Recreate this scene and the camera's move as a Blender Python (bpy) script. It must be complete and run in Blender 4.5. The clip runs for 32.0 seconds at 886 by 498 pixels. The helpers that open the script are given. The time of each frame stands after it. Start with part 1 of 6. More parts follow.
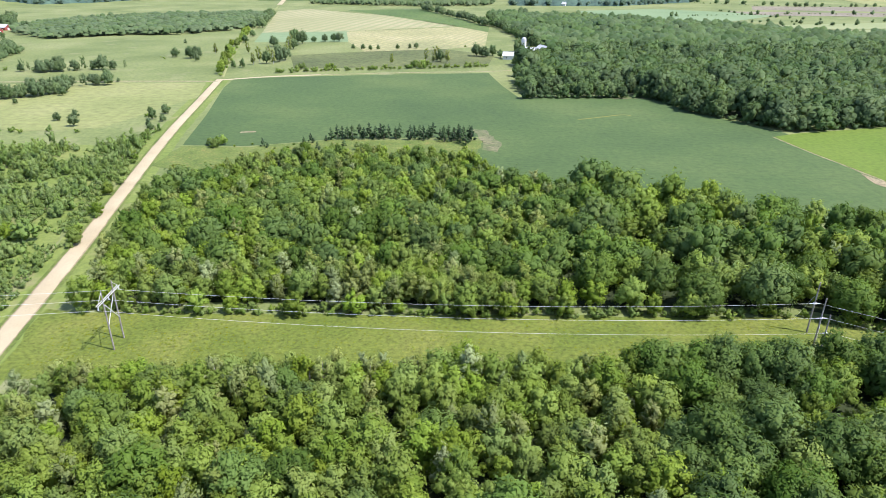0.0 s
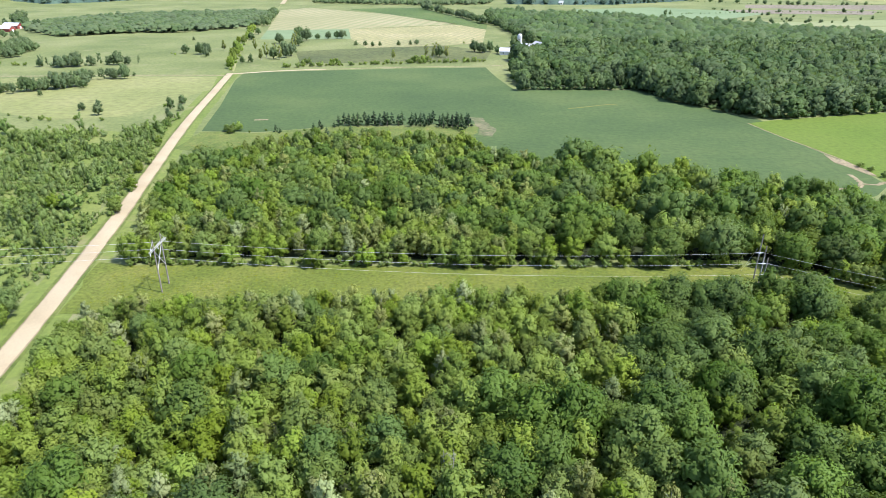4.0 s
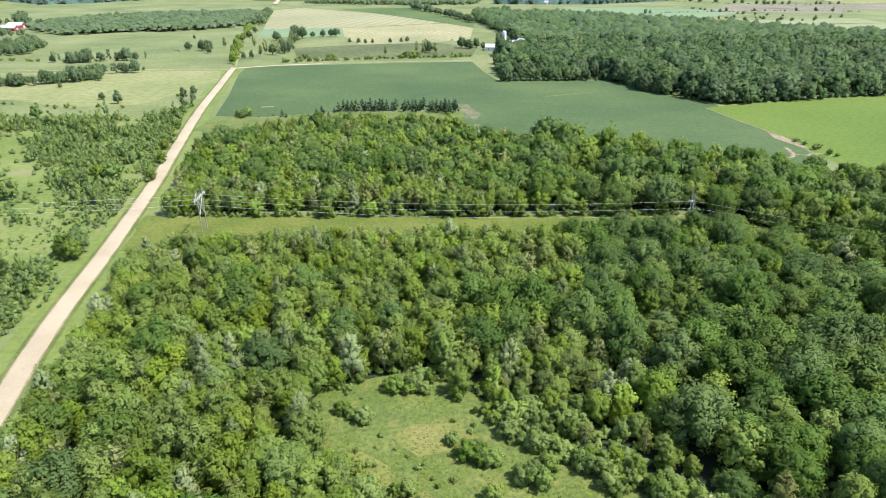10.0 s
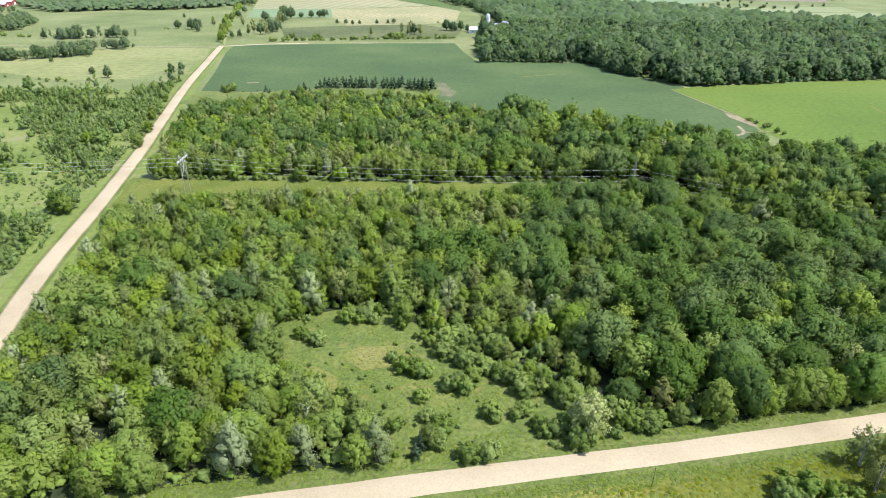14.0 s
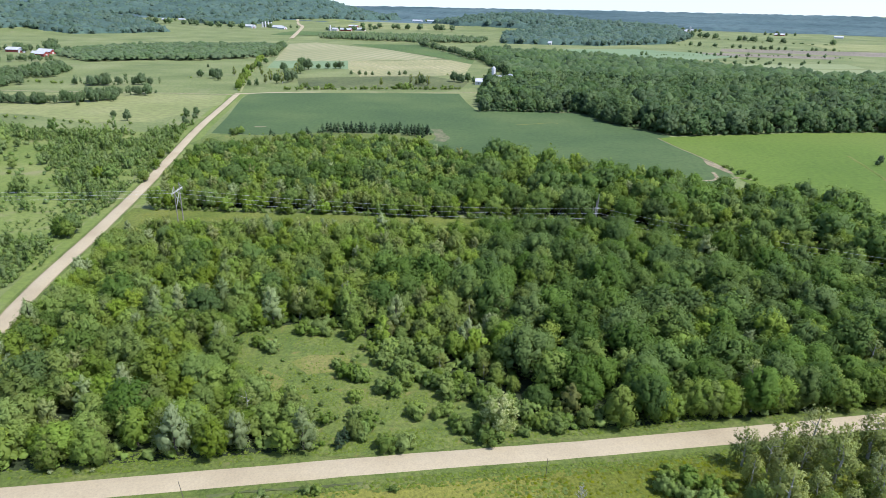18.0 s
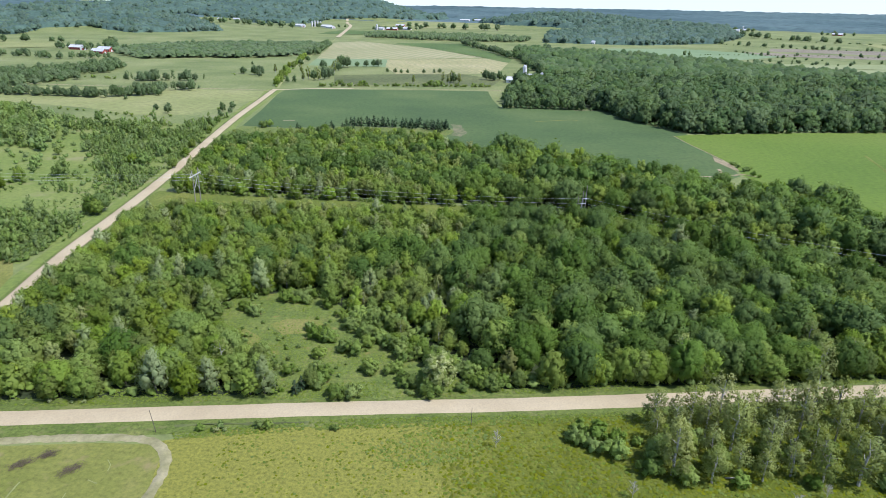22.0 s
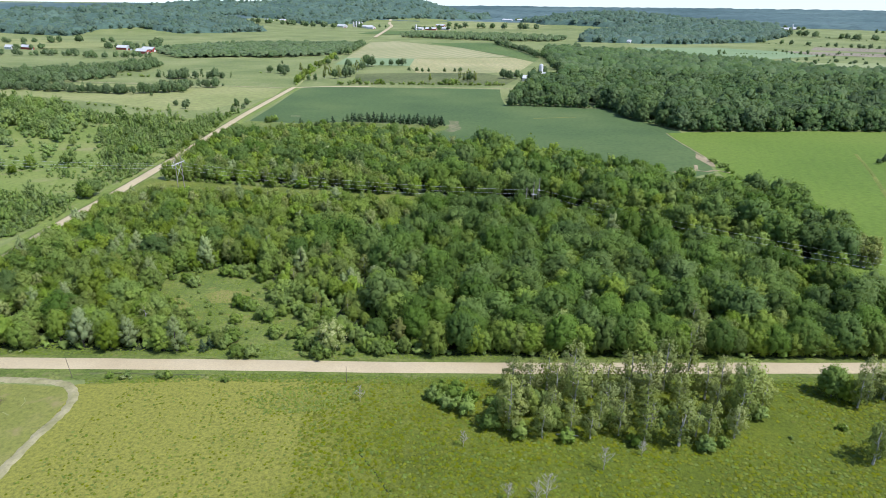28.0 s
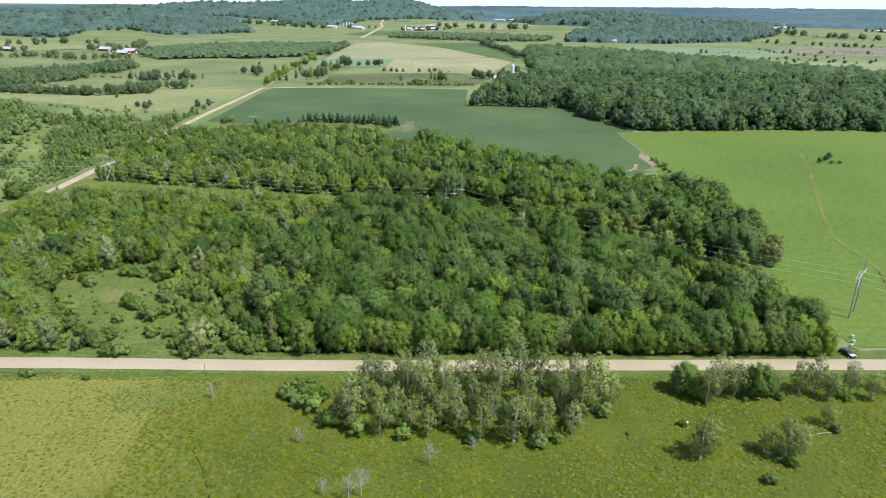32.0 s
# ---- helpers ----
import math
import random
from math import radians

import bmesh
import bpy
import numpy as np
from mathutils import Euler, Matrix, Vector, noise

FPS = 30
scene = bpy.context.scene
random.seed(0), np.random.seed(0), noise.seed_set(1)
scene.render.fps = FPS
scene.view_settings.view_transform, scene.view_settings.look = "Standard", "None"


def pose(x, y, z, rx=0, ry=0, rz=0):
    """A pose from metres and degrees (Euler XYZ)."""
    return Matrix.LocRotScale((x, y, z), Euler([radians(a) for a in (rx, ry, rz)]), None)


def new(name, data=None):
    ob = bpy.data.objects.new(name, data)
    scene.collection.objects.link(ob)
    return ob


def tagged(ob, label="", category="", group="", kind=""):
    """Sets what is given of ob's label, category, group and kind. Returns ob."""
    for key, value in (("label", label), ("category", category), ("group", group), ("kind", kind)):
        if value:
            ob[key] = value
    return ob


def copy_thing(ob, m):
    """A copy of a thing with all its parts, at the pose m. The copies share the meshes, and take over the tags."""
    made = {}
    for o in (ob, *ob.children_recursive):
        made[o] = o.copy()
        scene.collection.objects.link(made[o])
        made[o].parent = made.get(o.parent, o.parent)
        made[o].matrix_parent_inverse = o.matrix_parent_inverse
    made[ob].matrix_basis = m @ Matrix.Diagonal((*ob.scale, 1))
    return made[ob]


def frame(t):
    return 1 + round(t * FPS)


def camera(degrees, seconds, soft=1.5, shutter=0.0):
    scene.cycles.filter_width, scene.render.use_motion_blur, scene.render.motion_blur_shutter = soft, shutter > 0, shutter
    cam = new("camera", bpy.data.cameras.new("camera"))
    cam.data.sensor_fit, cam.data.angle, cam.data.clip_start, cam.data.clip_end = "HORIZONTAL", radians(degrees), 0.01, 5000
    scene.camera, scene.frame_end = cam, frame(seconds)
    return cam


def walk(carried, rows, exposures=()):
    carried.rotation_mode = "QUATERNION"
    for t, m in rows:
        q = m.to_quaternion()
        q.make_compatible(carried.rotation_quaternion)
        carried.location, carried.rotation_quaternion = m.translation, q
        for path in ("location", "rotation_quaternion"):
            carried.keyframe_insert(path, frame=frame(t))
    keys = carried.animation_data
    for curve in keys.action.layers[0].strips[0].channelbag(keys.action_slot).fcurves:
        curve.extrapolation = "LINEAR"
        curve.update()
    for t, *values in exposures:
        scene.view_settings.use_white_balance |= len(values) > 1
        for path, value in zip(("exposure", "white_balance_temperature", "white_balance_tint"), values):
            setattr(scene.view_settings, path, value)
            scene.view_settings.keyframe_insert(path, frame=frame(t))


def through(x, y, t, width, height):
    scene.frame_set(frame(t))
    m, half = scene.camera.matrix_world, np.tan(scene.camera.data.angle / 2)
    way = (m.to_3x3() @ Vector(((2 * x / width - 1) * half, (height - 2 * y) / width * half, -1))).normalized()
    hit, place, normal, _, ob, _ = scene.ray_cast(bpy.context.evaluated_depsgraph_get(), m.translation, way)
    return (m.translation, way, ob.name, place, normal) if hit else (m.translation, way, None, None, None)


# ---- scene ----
# camera path: seconds, x, y, z, pitch, roll, yaw
PATH = [
    (0.0, -22.98, 109.85, 83.99, -23.88, -0.02, -1.06),
    (0.5, -23.11, 106.22, 84.01, -23.90, -0.02, -1.07),
    (1.0, -23.19, 102.61, 84.03, -23.91, 0.00, -1.07),
    (1.5, -23.20, 98.97, 84.05, -23.90, 0.05, -1.10),
    (2.0, -23.19, 95.18, 84.03, -23.92, 0.07, -1.11),
    (2.5, -23.16, 91.41, 83.99, -23.91, 0.06, -1.09),
    (3.0, -23.17, 87.73, 83.95, -23.90, 0.07, -1.10),
    (3.5, -23.19, 84.08, 83.91, -23.90, 0.06, -1.10),
    (5.5, -23.33, 69.96, 83.99, -23.90, 0.07, -1.16),
    (6.0, -23.33, 66.23, 84.07, -23.91, 0.11, -1.30),
    (6.5, -23.30, 62.59, 84.16, -23.91, 0.14, -1.56),
    (7.0, -23.29, 58.92, 84.23, -23.92, 0.15, -1.78),
    (7.5, -23.40, 55.22, 84.27, -23.91, 0.16, -1.90),
    (8.0, -23.59, 51.50, 84.27, -23.89, 0.14, -1.96),
    (8.5, -23.84, 47.78, 84.26, -23.90, 0.13, -2.00),
    (9.0, -24.07, 44.02, 84.21, -23.86, 0.12, -2.03),
    (9.5, -24.21, 40.22, 84.19, -23.84, 0.12, -2.02),
    (10.0, -24.07, 36.60, 84.23, -23.82, 0.11, -2.03),
    (10.5, -23.66, 33.28, 84.27, -23.81, 0.06, -2.07),
    (11.0, -22.93, 30.08, 84.29, -23.82, -0.04, -2.12),
    (11.5, -21.94, 27.05, 84.28, -23.85, -0.17, -2.14),
    (12.0, -20.68, 24.18, 84.26, -23.86, -0.28, -2.18),
    (12.5, -19.14, 21.40, 84.25, -23.92, -0.39, -2.25),
    (13.0, -17.49, 18.80, 84.25, -23.91, -0.48, -2.25),
    (13.5, -15.66, 16.27, 84.26, -25.06, -0.60, -2.32),
    (14.0, -13.73, 13.83, 84.26, -25.06, -0.72, -2.34),
    (14.5, -11.76, 11.38, 84.25, -25.04, -0.82, -2.37),
    (16.5, -2.62, 2.16, 84.37, -25.13, -0.98, -0.10),
    (17.0, -0.00, 0.00, 84.45, -25.14, -0.99, -0.00),
    (17.5, 2.60, -2.02, 84.51, -22.86, -1.05, -0.09),
    (18.0, 5.17, -4.17, 84.45, -20.76, -1.09, -0.17),
    (18.5, 7.89, -6.25, 84.37, -20.74, -1.15, -0.17),
    (19.0, 10.72, -8.32, 84.29, -20.72, -1.17, -0.05),
    (19.5, 13.71, -10.43, 84.24, -20.73, -1.21, 0.07),
    (20.0, 16.63, -12.51, 84.25, -20.76, -1.23, 0.27),
    (20.5, 19.42, -14.50, 84.37, -20.75, -1.24, 0.61),
    (21.0, 22.19, -16.49, 84.56, -20.79, -1.19, 1.50),
    (21.5, 24.98, -18.47, 84.75, -20.82, -1.09, 2.81),
    (22.0, 27.87, -20.45, 84.87, -20.88, -0.98, 4.25),
    (22.5, 30.71, -22.33, 84.91, -20.89, -0.85, 5.72),
    (23.0, 33.67, -24.15, 84.90, -20.91, -0.77, 7.21),
    (23.5, 36.72, -25.85, 84.88, -20.90, -0.74, 8.68),
    (24.0, 39.87, -27.34, 84.87, -20.89, -0.79, 8.89),
    (24.5, 43.03, -28.65, 84.88, -20.88, -0.85, 8.81),
    (26.5, 56.79, -31.39, 84.97, -20.93, -0.76, 8.71),
    (27.0, 60.70, -31.80, 85.10, -20.93, -0.68, 8.67),
    (27.5, 64.58, -31.99, 85.23, -20.93, -0.61, 8.64),
    (28.0, 68.49, -32.00, 85.32, -20.93, -0.56, 8.59),
    (28.5, 72.44, -31.82, 85.35, -20.92, -0.52, 8.53),
    (29.0, 76.46, -31.49, 85.36, -20.91, -0.48, 8.56),
    (29.5, 80.77, -31.06, 85.37, -20.90, -0.48, 8.48),
    (30.0, 85.10, -30.59, 85.40, -20.89, -0.46, 8.45),
    (30.5, 89.47, -30.05, 85.44, -20.89, -0.45, 8.42),
    (31.0, 93.82, -29.44, 85.48, -20.89, -0.40, 8.39),
    (31.5, 98.19, -28.82, 85.53, -20.89, -0.36, 8.47),
    (32.0, 102.72, -28.16, 85.59, -20.90, -0.36, 8.66),
]
cam = camera(68.8, 32.0, soft=0.75)
walk(cam, [(t, pose(x, y, z, 90 + p, r, w)) for t, x, y, z, p, r, w in PATH], [(0.0, 1.0, 5950, 18), (10.0, 1.0, 5900, 18), (13.0, 0.955, 5900, 18), (15.5, 0.9, 5850, 18), (18.0, 0.585, 5650, 18), (24.0, 0.56, 5680, 17), (28.0, 0.56, 5780, 15), (32.0, 0.57, 5780, 15)])

# ---- light ----
SUN_DIR = Vector((0.506, -0.201, 0.839))
world = bpy.data.worlds.new("sky")
scene.world = world
world.use_nodes = True
wn = world.node_tree.nodes
sky = wn.new("ShaderNodeTexSky")
sky.sky_type = "NISHITA"
sky.sun_disc = False
sky.sun_elevation = math.asin(SUN_DIR.z)
sky.sun_rotation = math.atan2(SUN_DIR.x, SUN_DIR.y)
sky.air_density, sky.dust_density = 1.0, 0.8
wl = world.node_tree.links
where = wn.new("ShaderNodeTexCoord")
split, join, floor_z = wn.new("ShaderNodeSeparateXYZ"), wn.new("ShaderNodeCombineXYZ"), wn.new("ShaderNodeMath")
floor_z.operation = "MAXIMUM"
floor_z.inputs[1].default_value = 0.05
wl.new(where.outputs["Generated"], split.inputs[0])
wl.new(split.outputs[0], join.inputs[0]), wl.new(split.outputs[1], join.inputs[1])
wl.new(split.outputs[2], floor_z.inputs[0]), wl.new(floor_z.outputs[0], join.inputs[2])
wl.new(join.outputs[0], sky.inputs[0])
wl.new(sky.outputs[0], wn["Background"].inputs[0])
wn["Background"].inputs[1].default_value = 0.138
sun_data = bpy.data.lights.new("sun", "SUN")
sun_data.energy, sun_data.angle, sun_data.color = 4.3, radians(0.7), (1.0, 0.95, 0.86)
sun = new("sun", sun_data)
sun.rotation_euler = SUN_DIR.to_track_quat("Z", "Y").to_euler()


# ---- materials ----
def base_mat(name, rough=0.8):
    m = bpy.data.materials.new(name)
    m.use_nodes = True
    n, l = m.node_tree.nodes, m.node_tree.links
    b = n["Principled BSDF"]
    b.inputs["Roughness"].default_value = rough
    b.inputs["Specular IOR Level"].default_value = 0.25
    return m, n, l, b


def ramp(n, stops):
    r = n.new("ShaderNodeValToRGB")
    e = r.color_ramp.elements
    while len(e) < len(stops):
        e.new(0.5)
    for k, (p, c) in enumerate(stops):
        e[k].position, e[k].color = p, (*c, 1)
    return r


def noise_node(n, l, coord, scale, detail=4.0, rough=0.55):
    t = n.new("ShaderNodeTexNoise")
    t.inputs["Scale"].default_value, t.inputs["Detail"].default_value, t.inputs["Roughness"].default_value = scale, detail, rough
    l.new(coord, t.inputs["Vector"])
    return t


def mix(n, l, kind, fac, a, b):
    x = n.new("ShaderNodeMix")
    x.data_type, x.blend_type = "RGBA", kind
    for sock, v in ((x.inputs[0], fac), (x.inputs[6], a), (x.inputs[7], b)):
        if isinstance(v, (int, float)):
            sock.default_value = v
        elif isinstance(v, tuple):
            sock.default_value = (*v, 1)
        else:
            l.new(v, sock)
    return x.outputs[2]


def ground_mat(name, dark, mid, light, coarse=0.02, fine=0.6, rough=0.95, bump=0.3, rows=None, stain=None, grain=1.0, other=None):
    """Soil or grass: colour patches at two sizes, fine relief, rows of a crop, stains of another colour."""
    m, n, l, b = base_mat(name, rough)
    pos = n.new("ShaderNodeNewGeometry").outputs["Position"]
    big = noise_node(n, l, pos, coarse, 5)
    small = noise_node(n, l, pos, fine, 6, 0.65)
    r1 = ramp(n, [(0.3, dark), (0.5, mid), (0.72, light)])
    l.new(big.outputs[0], r1.inputs[0])
    r2 = ramp(n, [(0.28, (1 - 0.5 * grain,) * 3), (0.5, (1 - 0.05 * grain,) * 3), (0.75, (1 + 0.4 * grain, 1 + 0.35 * grain, 1 + 0.2 * grain))])
    l.new(small.outputs[0], r2.inputs[0])
    col = mix(n, l, "MULTIPLY", 1.0, r1.outputs[0], r2.outputs[0])
    if other:
        # another colour takes over along a soft, wandering line
        x0, x1, colour = other
        wander = noise_node(n, l, pos, 0.04, 5, 0.7)
        sx, ma = n.new("ShaderNodeSeparateXYZ"), n.new("ShaderNodeMath")
        l.new(pos, sx.inputs[0])
        ma.operation = "MULTIPLY_ADD"
        l.new(wander.outputs[0], ma.inputs[0])
        ma.inputs[1].default_value = 90.0
        l.new(sx.outputs[0], ma.inputs[2])
        mr = n.new("ShaderNodeMapRange")
        mr.interpolation_type = "SMOOTHSTEP"
        mr.inputs[1].default_value, mr.inputs[2].default_value, mr.inputs[3].default_value, mr.inputs[4].default_value = x0 + 45, x1 + 45, 1.0, 0.0
        l.new(ma.outputs[0], mr.inputs[0])
        col = mix(n, l, "MIX", mr.outputs[0], col, mix(n, l, "MULTIPLY", 1.0, colour, r2.outputs[0]))
    if stain:
        s = noise_node(n, l, pos, coarse * 3.1, 3)
        rs = ramp(n, [(0.58, (0, 0, 0)), (0.72, (0.8, 0.8, 0.8))])
        l.new(s.outputs[0], rs.inputs[0])
        col = mix(n, l, "MIX", rs.outputs[0], col, stain)
    if rows:
        spacing, turn, colour, amount = rows
        mp = n.new("ShaderNodeMapping")
        mp.inputs["Rotation"].default_value = (0, 0, radians(turn))
        l.new(pos, mp.inputs[0])
        w = n.new("ShaderNodeTexWave")
        w.inputs["Scale"].default_value = 0.314 / spacing
        w.inputs["Distortion"].default_value, w.inputs["Detail"].default_value = 0.6, 2
        l.new(mp.outputs[0], w.inputs[0])
        rw = ramp(n, [(0.45, (0, 0, 0)), (0.75, (amount,) * 3)])
        l.new(w.outputs[0], rw.inputs[0])
        col = mix(n, l, "MIX", rw.outputs[0], col, colour)
    l.new(col, b.inputs["Base Color"])
    bp = n.new("ShaderNodeBump")
    bp.inputs["Strength"].default_value, bp.inputs["Distance"].default_value = bump, 0.4
    l.new(small.outputs[0], bp.inputs["Height"])
    l.new(bp.outputs[0], b.inputs["Normal"])
    return m


def leaf_mat(name, dark, mid, light, through=0.34, rough=0.6, gloss=0.12, spread=0.13):
    """Leaves: the tone of each tree, and of each spray of leaves, varies."""
    m, n, l, b = base_mat(name, rough)
    b.inputs["Specular IOR Level"].default_value = gloss
    at = n.new("ShaderNodeAttribute")
    at.attribute_name = "tone"
    ob = n.new("ShaderNodeObjectInfo")
    ad = n.new("ShaderNodeMath")
    ad.operation = "ADD"
    l.new(at.outputs["Fac"], ad.inputs[0])
    l.new(ob.outputs["Random"], ad.inputs[1])
    fr = n.new("ShaderNodeMath")
    fr.operation = "FRACT"
    l.new(ad.outputs[0], fr.inputs[0])
    geo = n.new("ShaderNodeNewGeometry")
    mm = n.new("ShaderNodeMath")
    mm.operation = "MULTIPLY_ADD"
    l.new(geo.outputs["Random Per Island"], mm.inputs[0])
    mm.inputs[1].default_value = spread
    sc = n.new("ShaderNodeMath")
    sc.operation = "MULTIPLY"
    sc.inputs[1].default_value = 1.0 - spread
    l.new(fr.outputs[0], sc.inputs[0])
    l.new(sc.outputs[0], mm.inputs[2])
    r = ramp(n, [(0.08, dark), (0.5, mid), (0.95, light)])
    l.new(mm.outputs[0], r.inputs[0])
    hue = n.new("ShaderNodeHueSaturation")
    drift = n.new("ShaderNodeMath")
    drift.operation = "PINGPONG"
    drift.inputs[1].default_value = 0.19
    l.new(fr.outputs[0], drift.inputs[0])
    shift = n.new("ShaderNodeMath")
    shift.operation = "MULTIPLY_ADD"
    shift.inputs[1].default_value, shift.inputs[2].default_value = 0.075, 0.4835
    l.new(drift.outputs[0], shift.inputs[0])
    l.new(shift.outputs[0], hue.inputs["Hue"])
    l.new(r.outputs[0], hue.inputs["Color"])
    dull = n.new("ShaderNodeMath")
    dull.operation = "PINGPONG"
    dull.inputs[1].default_value = 0.073
    l.new(fr.outputs[0], dull.inputs[0])
    sat = n.new("ShaderNodeMath")
    sat.operation = "MULTIPLY_ADD"
    sat.inputs[1].default_value, sat.inputs[2].default_value = 2.6, 0.9
    l.new(dull.outputs[0], sat.inputs[0])
    l.new(sat.outputs[0], hue.inputs["Saturation"])
    l.new(hue.outputs[0], b.inputs["Base Color"])
    tr = n.new("ShaderNodeBsdfTranslucent")
    tc = mix(n, l, "MULTIPLY", 1.0, hue.outputs[0], (1.33, 1.28, 0.6))
    l.new(tc, tr.inputs[0])
    ms = n.new("ShaderNodeMixShader")
    ms.inputs[0].default_value = through
    l.new(b.outputs[0], ms.inputs[1])
    l.new(tr.outputs[0], ms.inputs[2])
    l.new(ms.outputs[0], n["Material Output"].inputs[0])
    return m


def plain_mat(name, dark, light, scale=3.0, rough=0.7, metal=0.0, bump=0.15):
    m, n, l, b = base_mat(name, rough)
    b.inputs["Metallic"].default_value = metal
    co = n.new("ShaderNodeTexCoord").outputs["Object"]
    t = noise_node(n, l, co, scale, 6, 0.65)
    r = ramp(n, [(0.3, dark), (0.7, light)])
    l.new(t.outputs[0], r.inputs[0])
    l.new(r.outputs[0], b.inputs["Base Color"])
    bp = n.new("ShaderNodeBump")
    bp.inputs["Strength"].default_value, bp.inputs["Distance"].default_value = bump, 0.05
    l.new(t.outputs[0], bp.inputs["Height"])
    l.new(bp.outputs[0], b.inputs["Normal"])
    return m


M = {}
M["ground"] = ground_mat("pasture_grass", (0.105, 0.134, 0.04), (0.145, 0.174, 0.056), (0.2, 0.214, 0.084), 0.012, 0.35, stain=(0.192, 0.195, 0.09), grain=0.6)
M["meadow"] = ground_mat("rough_meadow", (0.056, 0.076, 0.005), (0.079, 0.103, 0.007), (0.112, 0.13, 0.011), 0.05, 1.3, bump=0.7, grain=0.9, other=(4, 64, (0.172, 0.174, 0.03)))
M["clearing"] = ground_mat("clearing_grass", (0.076, 0.112, 0.022), (0.108, 0.143, 0.03), (0.15, 0.166, 0.042), 0.11, 0.9, bump=0.5, grain=1.0, stain=(0.178, 0.152, 0.045))
M["mown"] = ground_mat("mown_grass", (0.112, 0.13, 0.023), (0.15, 0.16, 0.035), (0.19, 0.178, 0.056), 0.06, 1.0, stain=(0.2, 0.17, 0.07), grain=0.7)
M["pasture"] = ground_mat("dry_pasture", (0.15, 0.175, 0.055), (0.195, 0.212, 0.073), (0.25, 0.247, 0.104), 0.01, 0.2, grain=0.6)
M["verge"] = ground_mat("verge_grass", (0.07, 0.102, 0.018), (0.1, 0.132, 0.026), (0.142, 0.158, 0.044), 0.1, 1.2, bump=0.6, stain=(0.15, 0.145, 0.055))
# floor colour darkened so gaps between the crowns look deep in shade
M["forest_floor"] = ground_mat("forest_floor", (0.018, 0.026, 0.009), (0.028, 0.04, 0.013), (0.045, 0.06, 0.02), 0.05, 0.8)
M["soy"] = ground_mat("soybean_leaves", (0.044, 0.076, 0.024), (0.061, 0.098, 0.029), (0.092, 0.126, 0.038), 0.011, 0.35, rows=(3.0, 80, (0.06, 0.1, 0.028), 0.3), grain=0.55)
M["hay"] = ground_mat("alfalfa", (0.078, 0.128, 0.013), (0.095, 0.147, 0.016), (0.118, 0.16, 0.024), 0.01, 0.4, rows=(7.0, 12, (0.112, 0.158, 0.024), 0.1), grain=0.6)
M["stubble"] = ground_mat("hay_stubble", (0.2, 0.2, 0.09), (0.28, 0.26, 0.12), (0.34, 0.3, 0.16), 0.01, 0.2, rows=(9.0, 20, (0.2, 0.22, 0.09), 0.5))
M["strips"] = ground_mat("mown_strips", (0.22, 0.215, 0.1), (0.26, 0.245, 0.12), (0.3, 0.275, 0.145), 0.006, 0.1, rows=(17.0, 14, (0.19, 0.21, 0.09), 0.7), grain=0.4)
M["mint"] = ground_mat("fresh_oats", (0.12, 0.18, 0.08), (0.148, 0.208, 0.096), (0.175, 0.23, 0.112), 0.006, 0.1, grain=0.3)
M["straw"] = ground_mat("ripening_grain", (0.18, 0.21, 0.085), (0.205, 0.232, 0.1), (0.24, 0.255, 0.12), 0.006, 0.1, grain=0.3)
M["darkcrop"] = ground_mat("dark_pasture", (0.06, 0.1, 0.025), (0.08, 0.125, 0.03), (0.11, 0.14, 0.04), 0.006, 0.2)
M["grazed"] = ground_mat("grazed_grass", (0.07, 0.088, 0.03), (0.095, 0.112, 0.038), (0.13, 0.145, 0.05), 0.01, 0.2)
M["wet"] = ground_mat("wet_meadow_grass", (0.105, 0.15, 0.027), (0.138, 0.178, 0.038), (0.185, 0.204, 0.06), 0.02, 0.5, stain=(0.2, 0.19, 0.085), grain=0.6)
M["bare"] = ground_mat("half_bare_soil", (0.08, 0.11, 0.038), (0.135, 0.138, 0.066), (0.2, 0.175, 0.1), 0.12, 0.5)
M["plough"] = ground_mat("ploughed_soil", (0.15, 0.132, 0.09), (0.19, 0.165, 0.115), (0.23, 0.198, 0.14), 0.01, 0.2)
M["dirt"] = ground_mat("bare_soil", (0.19, 0.155, 0.088), (0.24, 0.198, 0.115), (0.3, 0.25, 0.15), 0.1, 0.8)
M["gravel"] = ground_mat("gravel", (0.318, 0.262, 0.158), (0.363, 0.304, 0.187), (0.398, 0.337, 0.214), 0.05, 2.6, bump=0.15, grain=0.35)
M["lane"] = ground_mat("grassy_lane", (0.18, 0.172, 0.078), (0.235, 0.218, 0.112), (0.285, 0.258, 0.15), 0.25, 1.2, grain=0.45)
M["cut"] = ground_mat("cut_grass", (0.084, 0.116, 0.016), (0.113, 0.14, 0.022), (0.15, 0.162, 0.034), 0.05, 0.9, bump=0.5)
# canopy green shifted to blue to stand for haze on the hills
M["canopy"] = ground_mat("hazed_hill_canopy", (0.044, 0.08, 0.063), (0.06, 0.103, 0.077), (0.08, 0.128, 0.092), 0.012, 0.11, bump=1.0, grain=1.0)
# distance haze over the plain is put into these two blue-green colours
M["far_canopy"] = ground_mat("hazed_plain_canopy", (0.04, 0.074, 0.072), (0.06, 0.1, 0.098), (0.09, 0.135, 0.125), 0.002, 0.03, grain=0.8)
M["far"] = ground_mat("hazed_far_country", (0.05, 0.088, 0.088), (0.08, 0.124, 0.125), (0.125, 0.165, 0.155), 0.0018, 0.02, stain=(0.048, 0.085, 0.078), grain=1.0)
